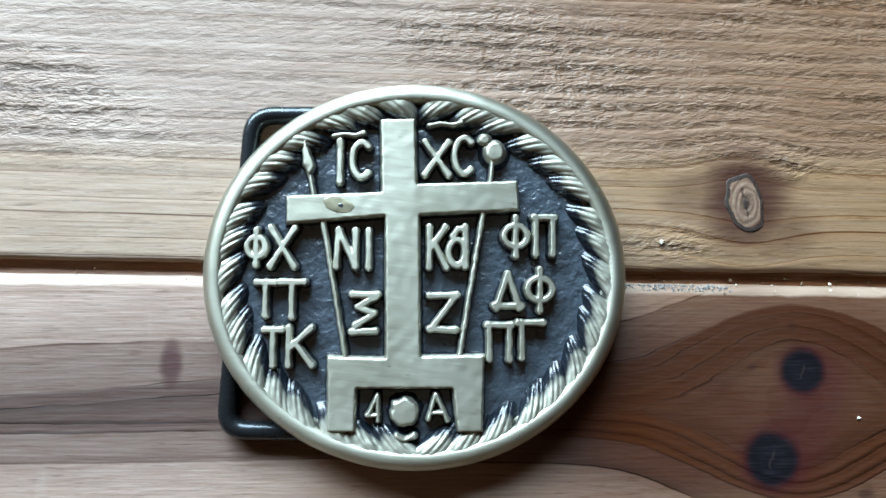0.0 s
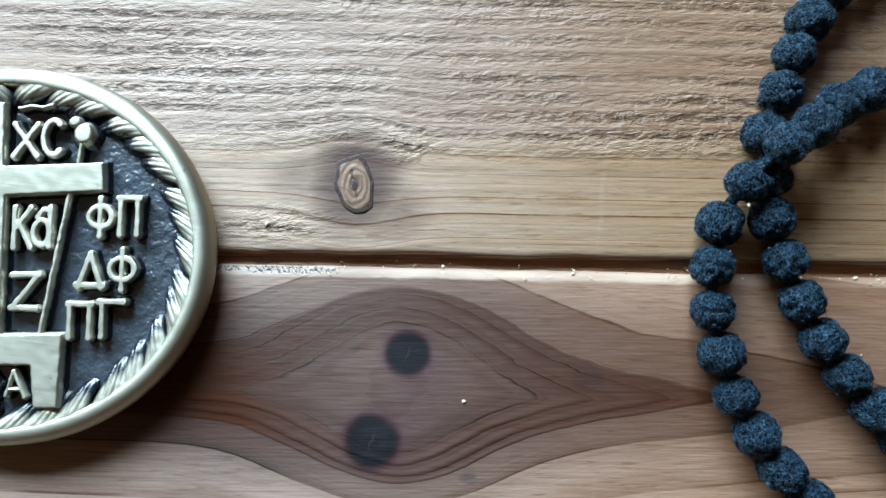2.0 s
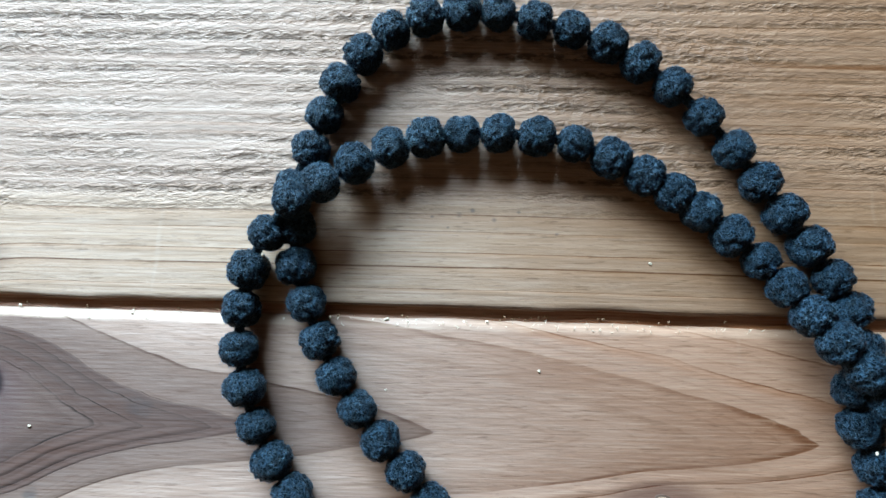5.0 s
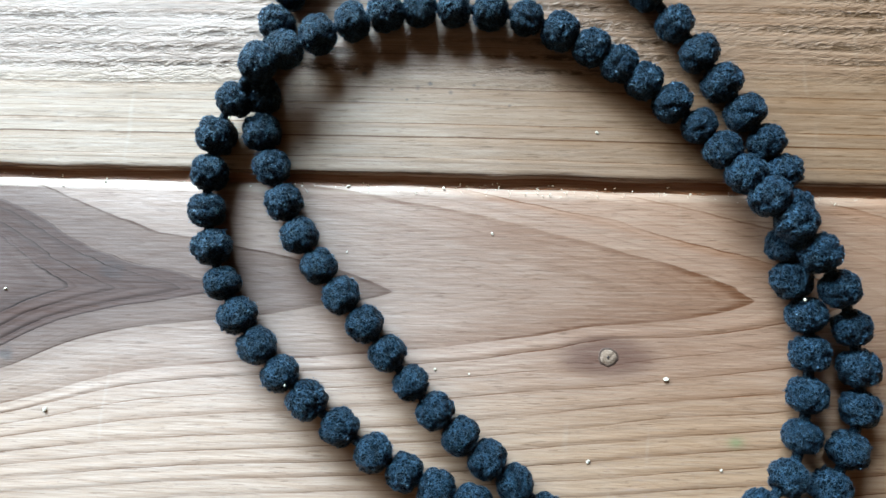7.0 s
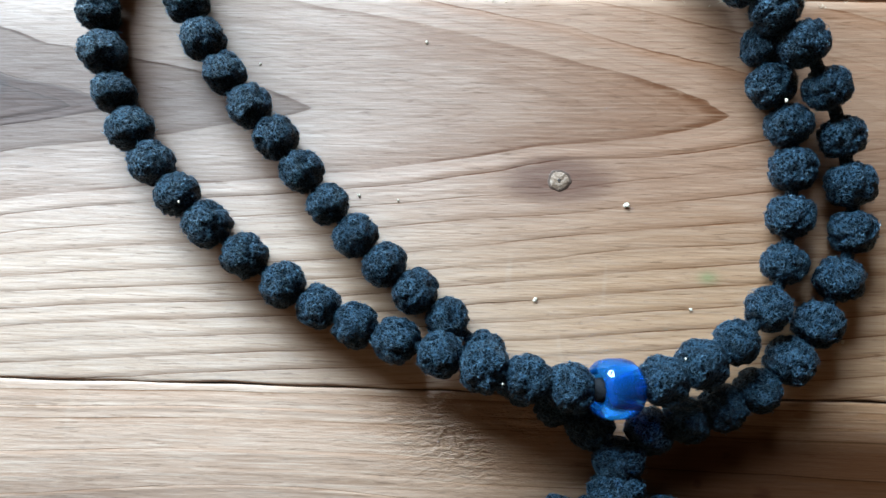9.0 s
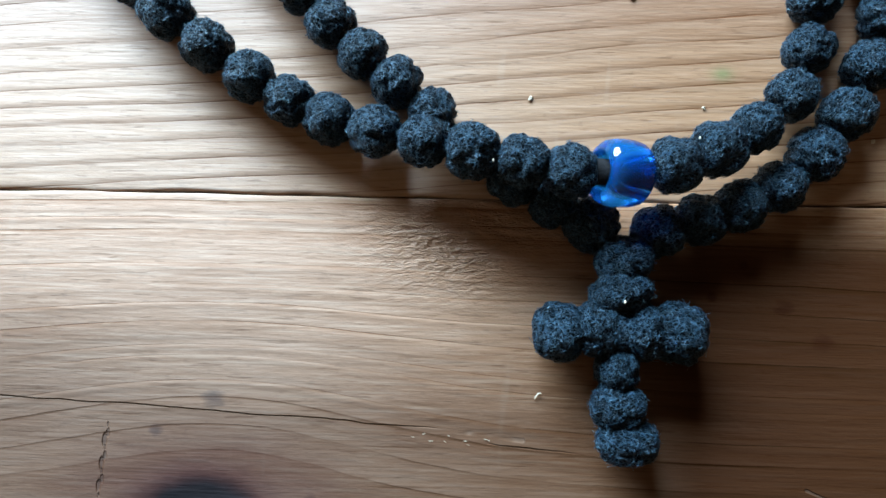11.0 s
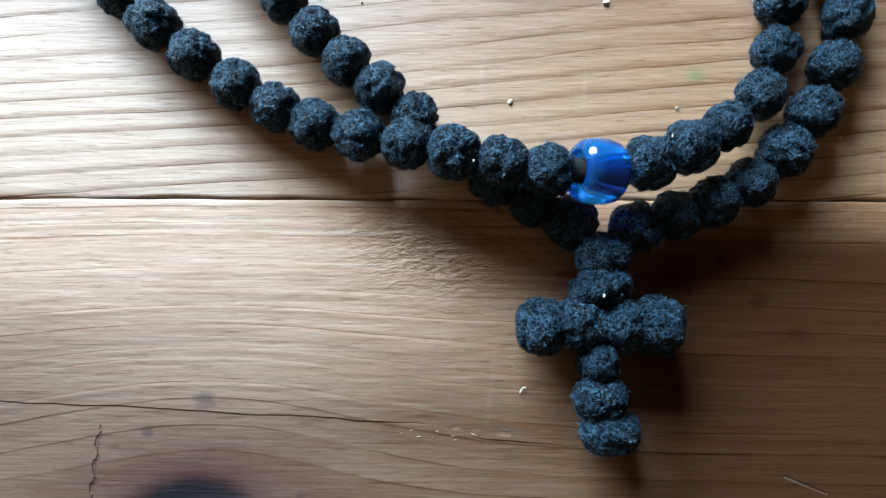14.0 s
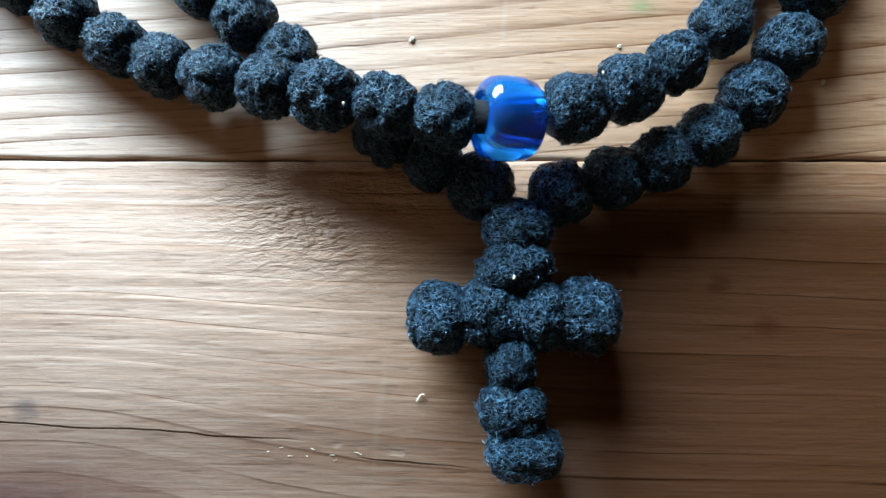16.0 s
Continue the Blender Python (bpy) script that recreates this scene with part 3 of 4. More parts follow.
# ---- knots in the boards ----
def disc(cx, cy, a, b, turn, z, dome, wobble, seed, rings=14, sides=48):
    """A low domed plug with an uneven oval outline, sunk a little into the board."""
    verts, faces = [], []
    ct, st = math.cos(radians(turn)), math.sin(radians(turn))
    for r in range(rings + 1):
        q = (r / rings) ** 0.5 if r < rings else 1.0
        for k in range(sides):
            c = 2 * math.pi * k / sides
            g = 1.0 + wobble * noise.noise((math.cos(c) * 1.7, math.sin(c) * 1.7, seed))
            px, py = a * q * g * math.cos(c), b * q * g * math.sin(c)
            h = z + dome * (1 - q ** 4) - (0.0004 if r == rings else 0.0)
            h += noise.noise((px * 900, py * 900, seed)) * 0.00005
            verts.append((cx + px * ct - py * st, cy + px * st + py * ct, h))
    for r in range(rings):
        for k in range(sides):
            faces.append((r * sides + k, r * sides + (k + 1) % sides, (r + 1) * sides + (k + 1) % sides, (r + 1) * sides + k)[::-1])
    faces.append(tuple(range(sides)))
    return verts, faces


def board_knot(name, parent, label, material, *shape):
    return part(name, mesh_of(name, *disc(*shape), material), parent=parent, label=label)


board_knot("bark_ring", board_top, "dark bark ring round an oval knot", BARK, 0.0524, 0.0559, 0.00340, 0.0053, 14, 0.00043, 0.00016, 0.24, 1.0)
board_knot("knot", board_top, "pale oval knot with a dark pith", KNOT_WOOD, 0.0524, 0.0559, 0.0031, 0.0049, 14, 0.00043, 0.00022, 0.24, 1.0)
board_knot("pith", board_top, "small dark pith hole", BARK, 0.0523, 0.0558, 0.0006, 0.0011, 10, 0.00060, 0.00010, 0.6, 4.0)
board_knot("bark_ring", board_mid, "brown ring round a small knot", BARK_PALE, 0.1882, 0.0089, 0.0020, 0.0018, 0, 0.00004, 0.00014, 0.16, 5.0)
board_knot("knot", board_mid, "small pale round knot", KNOT_PALE, 0.1882, 0.0089, 0.0018, 0.0016, 0, 0.00004, 0.00020, 0.16, 5.0)
board_knot("pith", board_mid, "tiny dark pith", BARK, 0.1882, 0.0089, 0.0003, 0.0003, 0, 0.00022, 0.00014, 0.4, 6.0)

# ---- belt buckle ----
BX, BY, BA, BB = -3.5 * MM, 43.4 * MM, 33.8 * MM, 30.9 * MM
buckle = tagged(new("belt_buckle"), "oval antique brass belt buckle with raised cross and letters", "belt buckle")


def oval(angle, inset):
    """A point of the buckle's outline, moved inwards by inset."""
    c, s = math.cos(angle), math.sin(angle)
    p = Vector((BA * c, BB * s, 0))
    n = Vector((c / BA, s / BB, 0)).normalized()
    return p - n * inset + Vector((BX, BY, 0))


def lathe(profile, sides=160, jitter=0.0):
    verts, faces = [], []
    for i, (inset, z) in enumerate(profile):
        for k in range(sides):
            p = oval(2 * math.pi * k / sides, inset * MM)
            j = noise.noise(p * 300) * jitter
            verts.append((p.x + j, p.y + j, z * MM + j * 0.5))
    for i in range(len(profile) - 1):
        for k in range(sides):
            faces.append((i * sides + k, i * sides + (k + 1) % sides, (i + 1) * sides + (k + 1) % sides, (i + 1) * sides + k))
    return verts, faces


rim_profile = [(9.0, 0.0), (6.0, 0.05), (2.0, 1.0), (0.6, 1.9), (0.1, 2.7), (0.0, 3.2), (0.12, 3.9), (0.5, 4.7), (1.1, 5.35), (1.9, 5.75), (2.7, 5.72), (3.2, 5.45), (3.5, 4.7), (3.6, 3.6), (4.4, 3.3)]
part("rim", mesh_of("rim", *lathe(rim_profile, 180, 0.00008), BRASS_RIM), parent=buckle, label="smooth worn brass outer rim")
verts, faces = lathe([(4.2, 3.5), (8.0, 3.6), (12.0, 3.6), (18.0, 3.6), (24.0, 3.6)], 160)
faces.append(tuple(4 * 160 + k for k in range(160)))
part("field", mesh_of("field", verts, faces, PATINA), parent=buckle, label="recessed blackened background, slightly pitted")
verts, faces = lathe([(9.0, 0.0), (14.0, 0.0), (22.0, 0.0)], 80)
faces.append(tuple(2 * 80 + k for k in range(80)))
part("back", mesh_of("back", verts, faces, PATINA), parent=buckle)


# Higher ramp: shade of the strands' inner slopes is put into the patina colour.
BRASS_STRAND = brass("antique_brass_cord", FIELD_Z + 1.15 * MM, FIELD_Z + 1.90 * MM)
TURNS = 17                                  # twists of the cast rope border on each half
for k in range(2 * TURNS):
    side = 1 if k < TURNS else -1
    j, nu, nv = k % TURNS, 30, 14
    verts, faces = [], []
    for iu in range(nu + 1):
        p = iu / nu
        hump = max(0.0, math.sin(math.pi * p)) ** 0.45
        for q in (0.26, 0.5, 0.74):
            hump *= 1 - (0.16 + 0.12 * noise.noise((k * 1.7, q * 9, 0.0))) * math.exp(-((p - q - 0.05 * noise.noise((k * 2.3, q * 9, 5.0))) / 0.055) ** 2)
        for iv in range(nv + 1):
            u = iv / nv                     # 0 at the rim, 1 at the field
            out = (0.5 - u) * 4.1 * MM
            a = math.pi / 2 + 0.02 - math.pi * (j + 0.5 + (p - 0.5) * 1.04 + 0.12 * math.sin(j * 2.3)) / TURNS - 1.15 * out / (0.9 * BA)
            if side < 0:
                a = math.pi - a
            pt = oval(a, (2.9 + 4.3 * u) * MM)
            env = max(0.0, 1 - (u * (1 + 0.30 * (2 * p - 1) ** 2)) ** 2.4) ** 0.7
            floor_ = 0.88 * max(0.0, 1 - u * 1.15) ** 0.8
            h = 2.25 * env * (floor_ + (1 - floor_) * hump) + 0.09 * noise.noise(pt * 900)
            verts.append((pt.x, pt.y, (3.35 + h) * MM))
    for iu in range(nu):
        for iv in range(nv):
            a = iu * (nv + 1) + iv
            f = (a, a + 1, a + nv + 2, a + nv + 1)
            faces.append(f[::-1] if side > 0 else f)
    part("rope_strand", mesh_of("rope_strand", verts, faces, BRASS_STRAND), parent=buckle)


def relief(name, dist, x0, y0, x1, y1, top, parent, label="", pitch=0.16, soft=0.42, worn=0.16, seed=0.0, material=None):
    """A cast figure standing on the field with rounded, worn edges. dist(X, Y): distance inside its outline (millimetres)."""
    pad = 0.9
    xs, ys = np.arange(x0 - pad, x1 + pad, pitch), np.arange(y0 - pad, y1 + pad, pitch)
    gx, gy = np.meshgrid(xs, ys)
    d = dist(gx, gy)
    keep = d > -soft - 0.35
    index = -np.ones(d.shape, int)
    verts, faces = [], []
    for r, c in np.argwhere(keep):
        px, py = float(gx[r, c]), float(gy[r, c])
        g = float(d[r, c]) + worn * noise.noise((px * 0.9, py * 0.9, seed)) + worn * 0.2 * noise.noise((px * 2.6, py * 2.6, seed))
        w = min(1.0, max(0.0, (g + soft) / (2 * soft)))
        w = w * w * (3 - 2 * w)
        h = -0.12 + (top + 0.12) * w + 0.05 * noise.noise((px * 0.6, py * 0.6, seed + 3.0)) * w
        index[r, c] = len(verts)
        verts.append((px * MM, py * MM, FIELD_Z + h * MM))
    for r in range(d.shape[0] - 1):
        for c in range(d.shape[1] - 1):
            f = (index[r, c], index[r, c + 1], index[r + 1, c + 1], index[r + 1, c])
            if min(f) >= 0:
                faces.append(tuple(int(v) for v in f))
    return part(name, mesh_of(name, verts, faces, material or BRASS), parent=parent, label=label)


def inside_polygon(pts):
    def dist(gx, gy):
        best = np.full(gx.shape, 1e9)
        odd = np.zeros(gx.shape, bool)
        for (ax, ay), (bx, by) in zip(pts, pts[1:] + pts[:1]):
            ex, ey = bx - ax, by - ay
            q = np.clip(((gx - ax) * ex + (gy - ay) * ey) / (ex * ex + ey * ey), 0, 1)
            best = np.minimum(best, np.hypot(gx - ax - q * ex, gy - ay - q * ey))
            cross = (ay > gy) != (by > gy)
            odd ^= cross & (gx < ax + (gy - ay) * ex / (ey if abs(ey) > 1e-9 else 1e-9))
        return np.where(odd, best, -best)
    return dist


def inside_strokes(strokes, half, flare=0.14):
    """strokes: lines of points; each piece widens a little towards the free ends of its line."""
    def dist(gx, gy):
        best = np.full(gx.shape, -1e9)
        for line in strokes:
            n = len(line) - 1
            for i in range(n):
                (ax, ay), (bx, by) = line[i], line[i + 1]
                ex, ey = bx - ax, by - ay
                q = np.clip(((gx - ax) * ex + (gy - ay) * ey) / (ex * ex + ey * ey + 1e-9), 0, 1)
                along = np.abs(2 * (i + q) / n - 1)
                best = np.maximum(best, half * (0.9 + flare * along ** 5) - np.hypot(gx - ax - q * ex, gy - ay - q * ey))
        return best
    return dist


CROSS = [(-9.8, 68.1), (-3.9, 68.3), (-3.6, 57.8), (12.5, 58.5), (12.8, 53.4), (-3.1, 52.5), (-2.8, 30.7), (7.2, 30.9), (6.9, 18.7), (2.7, 18.7), (1.9, 25.4),
         (-12.7, 25.4), (-12.8, 18.8), (-17.4, 18.8), (-17.6, 30.7), (-8.6, 30.4), (-8.9, 52.3), (-24.3, 50.9), (-24.4, 55.6), (-9.5, 56.4)]
relief("cross", inside_polygon(CROSS), -24.4, 18.7, 12.8, 68.3, 2.2, buckle, "raised flat brushed brass cross on a stepped base", pitch=0.18, soft=0.40, worn=0.08)
for name, line, half, top, seed in (("spear_shaft", [(-19.8, 55.0), (-21.2, 61.0)], 0.55, 1.8, 1.0), ("spear_shaft", [(-18.6, 52.3), (-14.5, 29.6)], 0.58, 1.9, 2.0),
                                   ("reed_shaft", [(7.9, 57.4), (8.5, 62.4)], 0.55, 1.8, 3.0), ("reed_shaft", [(6.9, 53.6), (3.0, 29.8)], 0.58, 1.9, 4.0)):
    xs, ys = [p[0] for p in line], [p[1] for p in line]
    relief(name, inside_strokes([line], half, 0.15), min(xs), min(ys), max(xs), max(ys), top, buckle, soft=0.3, seed=seed)
relief("spear_head", inside_polygon([(-21.7, 65.4), (-20.6, 62.6), (-19.7, 60.2), (-20.8, 58.4), (-21.9, 60.6), (-22.1, 62.6)]), -22.1, 58.4, -19.7, 65.4, 2.0, buckle, soft=0.35, seed=5.0)


def blob(cx, cy, a, b):
    return lambda gx, gy: (1 - np.hypot((gx - cx) / a, (gy - cy) / b)) * min(a, b)


relief("sponge", blob(8.7, 63.0, 2.0, 2.1), 6.6, 60.8, 10.8, 65.2, 2.1, buckle, soft=0.9, seed=6.0)
relief("sponge", blob(7.1, 65.0, 1.3, 1.2), 5.7, 63.8, 8.5, 66.3, 1.9, buckle, soft=0.7, seed=7.0)
# Plain rounded shapes standing for the skull under the cross.
relief("boss", blob(-5.4, 21.9, 2.4, 2.5), -7.9, 19.3, -2.9, 24.5, 1.9, buckle, "rounded worn brass boss standing for a skull below the cross", soft=0.7, worn=0.4, seed=8.0)
relief("boss", inside_strokes([[(-6.6, 18.2), (-5.3, 17.6), (-3.9, 18.2)]], 0.7), -7.2, 16.8, -3.2, 18.9, 1.7, buckle, seed=9.0)
part("tarnish_spot", mesh_of("tarnish_spot", *disc(-0.0160, 0.0541, 0.0025, 0.0012, -14, TOP_Z + 0.00003, 0.00006, 0.10, 2.0), STAIN), parent=buckle, label="brown oval tarnish spot on the cross")
part("pit", mesh_of("pit", *disc(-0.0157, 0.0540, 0.0004, 0.0003, 0, TOP_Z + 0.00010, 0.00006, 0.3, 3.0), PATINA), parent=buckle)


def ring_line(cx, cy, rx, ry, a0=0, a1=360, n=18):
    return [(cx + rx * math.cos(radians(a0 + (a1 - a0) * i / n)), cy + ry * math.sin(radians(a0 + (a1 - a0) * i / n))) for i in range(n + 1)]


# the letters' strokes in a unit square
STROKES = {
    "I": [[(0.5, 0), (0.5, 1)]], "-": [[(0, 0.3), (0.35, 0.6), (0.7, 0.45), (1, 0.8)]], "C": [ring_line(0.6, 0.5, 0.55, 0.5, 50, 310)],
    "X": [[(0, 1), (1, 0)], [(1, 1), (0, 0)]], "N": [[(0, 0), (0.1, 1)], [(0.1, 1), (0.85, 0.1)], [(0.9, 0), (0.9, 1)]], "K": [[(0.1, 0), (0.1, 1)], [(0.95, 1), (0.2, 0.5)], [(0.35, 0.6), (1, 0)]],
    "a": [[(0.85, 0), (0.85, 1)], ring_line(0.45, 0.35, 0.4, 0.33), [(0.85, 0.95), (0.5, 0.95), (0.25, 0.75)]], "T": [[(0, 0.95), (1, 0.95)], [(0.5, 0.95), (0.5, 0)]],
    "F": [[(0.5, 0), (0.5, 1)], ring_line(0.5, 0.52, 0.48, 0.28)], "P": [[(0.08, 0), (0.08, 0.95)], [(0, 0.95), (1, 0.95)], [(0.9, 0.95), (0.9, 0)]], "G": [[(0.15, 0), (0.15, 0.95)], [(0, 0.95), (1, 0.95)]],
    "D": [[(0.5, 1), (0.08, 0.05)], [(0.5, 1), (0.92, 0.05)], [(0, 0.1), (1, 0.1)]], "S": [[(0, 0.97), (1, 0.97)], [(0.95, 0.92), (0.2, 0.66), (0.9, 0.5), (0.15, 0.2)], [(0, 0.03), (0.95, 0.06)]],
    "Z": [[(0, 0.95), (1, 0.97)], [(0.95, 0.95), (0.08, 0.08)], [(0, 0.05), (0.95, 0.03)]], "d": [[(0.8, 0), (0.75, 1)], [(0.7, 0.95), (0.1, 0.2)], [(0.05, 0.2), (0.8, 0.22)]], "A": [[(0.35, 1), (0.0, 0.05)], [(0.4, 1), (1, 0)], [(0.15, 0.3), (0.8, 0.3)]],
}
LETTERS = (("I", -16.6, 64.3, -15.3, 57.9), ("C", -14.2, 64.2, -11.4, 58.6), ("-", -17.0, 66.0, -12.3, 64.8), ("X", -2.5, 64.5, 1.3, 59.2), ("C", 2.1, 65.2, 5.0, 59.5), ("-", -1.8, 68.0, 3.4, 66.8),
           ("F", -30.2, 50.0, -27.2, 44.5), ("X", -26.5, 50.4, -22.8, 44.4), ("N", -16.3, 50.1, -13.0, 44.4), ("I", -11.9, 50.1, -10.6, 44.3), ("K", -2.0, 50.8, 1.0, 44.4), ("a", 1.2, 50.8, 4.5, 44.6),
           ("T", -28.5, 42.1, -25.7, 36.8), ("T", -24.9, 42.2, -21.2, 36.6), ("T", -27.2, 34.8, -24.4, 29.1), ("K", -23.8, 34.8, -19.8, 29.1), ("F", 10.1, 52.4, 14.0, 46.3), ("P", 15.0, 52.8, 18.4, 46.6),
           ("D", 8.6, 43.4, 13.0, 37.8), ("F", 13.8, 44.1, 18.0, 37.7), ("P", 7.5, 35.6, 11.4, 30.0), ("G", 12.4, 36.0, 16.4, 30.2), ("S", -13.7, 40.2, -9.8, 34.0), ("Z", -1.6, 40.2, 2.7, 34.4), ("d", -11.3, 24.5, -9.0, 20.6), ("A", -1.7, 24.6, 1.3, 20.6))
for i, (ch, x0, y1, x1, y0) in enumerate(LETTERS):
    w, half = x1 - x0, 0.72 if y1 - y0 > 5 else 0.52
    lines = [[(x0 + (px if ch != "I" else 0.5) * w, y0 + py * (y1 - y0)) for px, py in line] for line in STROKES[ch]]
    relief("letter", inside_strokes(lines, half), x0, y0, x1, y1, 1.95, buckle, pitch=0.13, soft=0.32, worn=0.09, seed=i * 1.3)

# the belt loop behind the buckle
loop = []
corners = [(-30.6, 69.2), (-10.0, 69.6), (-10.0, 18.2), (-33.6, 18.6)]
for i in range(4):
    p, a, b = Vector(corners[i]), Vector(corners[i - 1]), Vector(corners[(i + 1) % 4])
    pa, pb = p + (a - p).normalized() * 3.5, p + (b - p).normalized() * 3.5
    for k in range(7):
        s = k / 6
        q = pa * (1 - s) ** 2 + p * 2 * s * (1 - s) + pb * s * s
        loop.append((q.x * MM, q.y * MM, 1.55 * MM))
verts, faces = tube(loop, 1.5 * MM, 12, True)
part("belt_loop", mesh_of("belt_loop", verts, faces, STEEL), parent=buckle, label="blackened steel belt loop with rounded corners")

# ---- prayer rope ----
rope = tagged(new("prayer_rope"), "black knotted wool prayer rope with blue bead and cross, looped twice", "prayer rope")


def knot_mesh(seed, squash=0.92, lobes=13, fuzz=420):
    """A tight wool knot: lobes like wound strands, fine relief and stray fibres. Unit radius, strand along x."""
    rnd = random.Random(seed)
    bm = bmesh.new()
    bmesh.ops.create_icosphere(bm, subdivisions=4, radius=1.0)
    seeds = []
    for i in range(lobes):
        zz = 1 - 2 * (i + 0.5) / lobes
        a = i * 2.39996 + rnd.uniform(-0.5, 0.5)
        r = math.sqrt(1 - zz * zz)
        seeds.append((Vector((r * math.cos(a), r * math.sin(a), zz)), Vector((rnd.gauss(0, 1), rnd.gauss(0, 1), rnd.gauss(0, 1))).normalized()))
    for v in bm.verts:
        p = v.co + Vector([noise.noise(v.co * 1.8 + Vector((seed, k * 7, 0))) for k in range(3)]) * 0.45
        ds = sorted((math.sqrt((p - c).length_squared - 0.72 * (p - c).dot(d) ** 2)) for c, d in seeds)
        edge = min(1.0, (ds[1] - ds[0]) / 0.28)
        h = 0.800 + 0.170 * edge ** 0.6 - 0.04 * ds[0]
        h += 0.05 * noise.noise(v.co * 4.5 + Vector((seed, 0, 0))) + 0.030 * noise.noise(v.co * 12 + Vector((seed, 0, 0)))
        round_ = (abs(v.co.x) ** 3.0 + math.hypot(v.co.y, v.co.z) ** 3.0) ** (-1 / 3.0)
        v.co = v.co * h * (0.45 + 0.55 * round_)
        v.co.x *= squash
    me = bpy.data.meshes.new("knot")
    bm.to_mesh(me)
    bm.free()
    verts = [tuple(v.co) for v in me.vertices]
    faces = [tuple(p.vertices) for p in me.polygons]
    split, count = len(faces), len(verts)
    surface = [(v.co.copy(), v.normal.copy()) for v in me.vertices]
    for i in range(fuzz):
        p, d = surface[rnd.randrange(count)]
        side = d.orthogonal().normalized()
        side.rotate(Matrix.Rotation(rnd.uniform(0, 6.28), 3, d))
        over = d.cross(side)
        stray = i % 7 == 0
        ln, curl, th = rnd.uniform(0.08, 0.26), rnd.uniform(-0.7, 0.7), rnd.uniform(0.005, 0.010)
        path = []
        for k in range(5):
            q = k / 4
            lift = (0.55 * q * ln if stray else 0.10 * math.sin(q * 3.14) * ln) - 0.004
            path.append(p + side * (q - 0.5) * ln + over * curl * ln * (q * (1 - q) + 0.15 * math.sin(q * 9.0)) + d * (lift + 0.006 - (q - 0.5) ** 2 * ln * ln * 0.4))
        tv, tf = tube(path, [th, th, th, th, th * 0.5], 3)
        b = len(verts)
        verts += [tuple(v) for v in tv]
        faces += [tuple(k + b for k in f) for f in tf]
    bpy.data.meshes.remove(me)
    body = mesh_of("knot", verts[:count], faces[:split], WOOL)
    hairs = mesh_of("fuzz", verts[count:], [tuple(i - count for i in f) for f in faces[split:]], FUZZ)
    return body, hairs


def wool_knot(name, kind, basis):
    """One knot with its stray fibres, as a part of the rope."""
    ob = part(name, kind[0], parent=rope)
    ob.matrix_basis = basis
    tagged(part("fuzz", kind[1], parent=ob), kind="stuff")


KNOTS = [knot_mesh(s * 3.7 + 1, 0.90 + 0.03 * (s % 3), 8 + s % 3) for s in range(9)]
KNOT_R = 3.76 * MM

# Each strand: (number of the knot, x, y, height of its middle) in millimetres; knots between are spaced along a smooth curve.
RISING = [(0, 192.6, -29.2, 3.5), (2, 182.0, -23.2, 3.4), (4, 170.6, -13.9, 3.4), (7, 155.8, -1.2, 3.4), (10, 142.3, 14.4, 3.4), (13, 129.5, 30.7, 3.4), (16, 121.6, 50.4, 3.4), (17, 121.4, 57.4, 3.4), (18, 120.7, 64.8, 3.3),
          (19, 123.7, 71.8, 3.4), (21, 128.8, 84.1, 3.4), (23, 138.0, 94.0, 3.4), (25, 151.0, 98.0, 3.4)]
OUTER = [(25, 151.0, 98.0, 3.4), (27, 164.4, 96.0, 3.4), (29, 177.6, 91.8, 3.4), (31, 189.2, 83.8, 3.4), (33, 199.9, 72.4, 3.4), (35, 208.7, 61.0, 3.4), (37, 216.7, 49.7, 3.4), (38, 219.7, 44.2, 3.4),
         (39, 221.4, 37.8, 3.3), (40, 220.0, 30.6, 3.4), (41, 220.9, 24.1, 3.4), (42, 223.5, 17.7, 3.4), (43, 223.9, 10.7, 3.4), (45, 222.2, -4.2, 3.6), (46, 219.1, -11.2, 4.6), (47, 213.6, -16.2, 6.2), (48, 208.1, -19.4, 7.4), (49, 202.2, -21.9, 8.4)]
FALLING = [(50, 195.1, -23.4, 9.0), (51, 188.7, -23.2, 9.3), (52, 182.7, -22.0, 9.3), (53, 176.3, -20.7, 9.0), (54, 169.8, -19.1, 7.2), (56, 156.3, -15.2, 3.6), (58, 144.6, -9.1, 3.4), (60, 132.0, 0.2, 3.4), (62, 122.3, 9.9, 3.4),
           (64, 115.2, 21.6, 3.4), (66, 111.7, 35.3, 3.4), (68, 113.0, 49.6, 3.6), (69, 116.8, 56.1, 5.4), (70, 121.8, 61.8, 8.5), (71, 126.7, 65.0, 7.8), (72, 132.1, 69.0, 5.0), (73, 138.4, 72.1, 3.8)]
INNER = [(73, 138.4, 72.1, 3.8), (74, 144.8, 74.2, 3.4), (76, 158.0, 75.0, 3.4), (78, 171.8, 73.2, 3.4), (80, 184.2, 67.6, 3.4), (82, 194.1, 61.1, 3.4), (84, 204.3, 52.6, 3.7), (85, 208.2, 48.0, 4.6), (86, 211.7, 43.2, 6.2),
         (87, 215.2, 38.8, 7.8), (88, 219.4, 34.1, 8.4), (89, 223.6, 28.9, 8.2), (90, 227.7, 22.6, 6.6), (91, 231.0, 15.6, 4.4), (93, 232.7, 1.0, 3.4), (95, 227.1, -13.2, 3.4), (97, 217.8, -23.4, 3.4), (99, 207.2, -28.1, 3.4), (100, 201.5, -29.9, 3.6)]


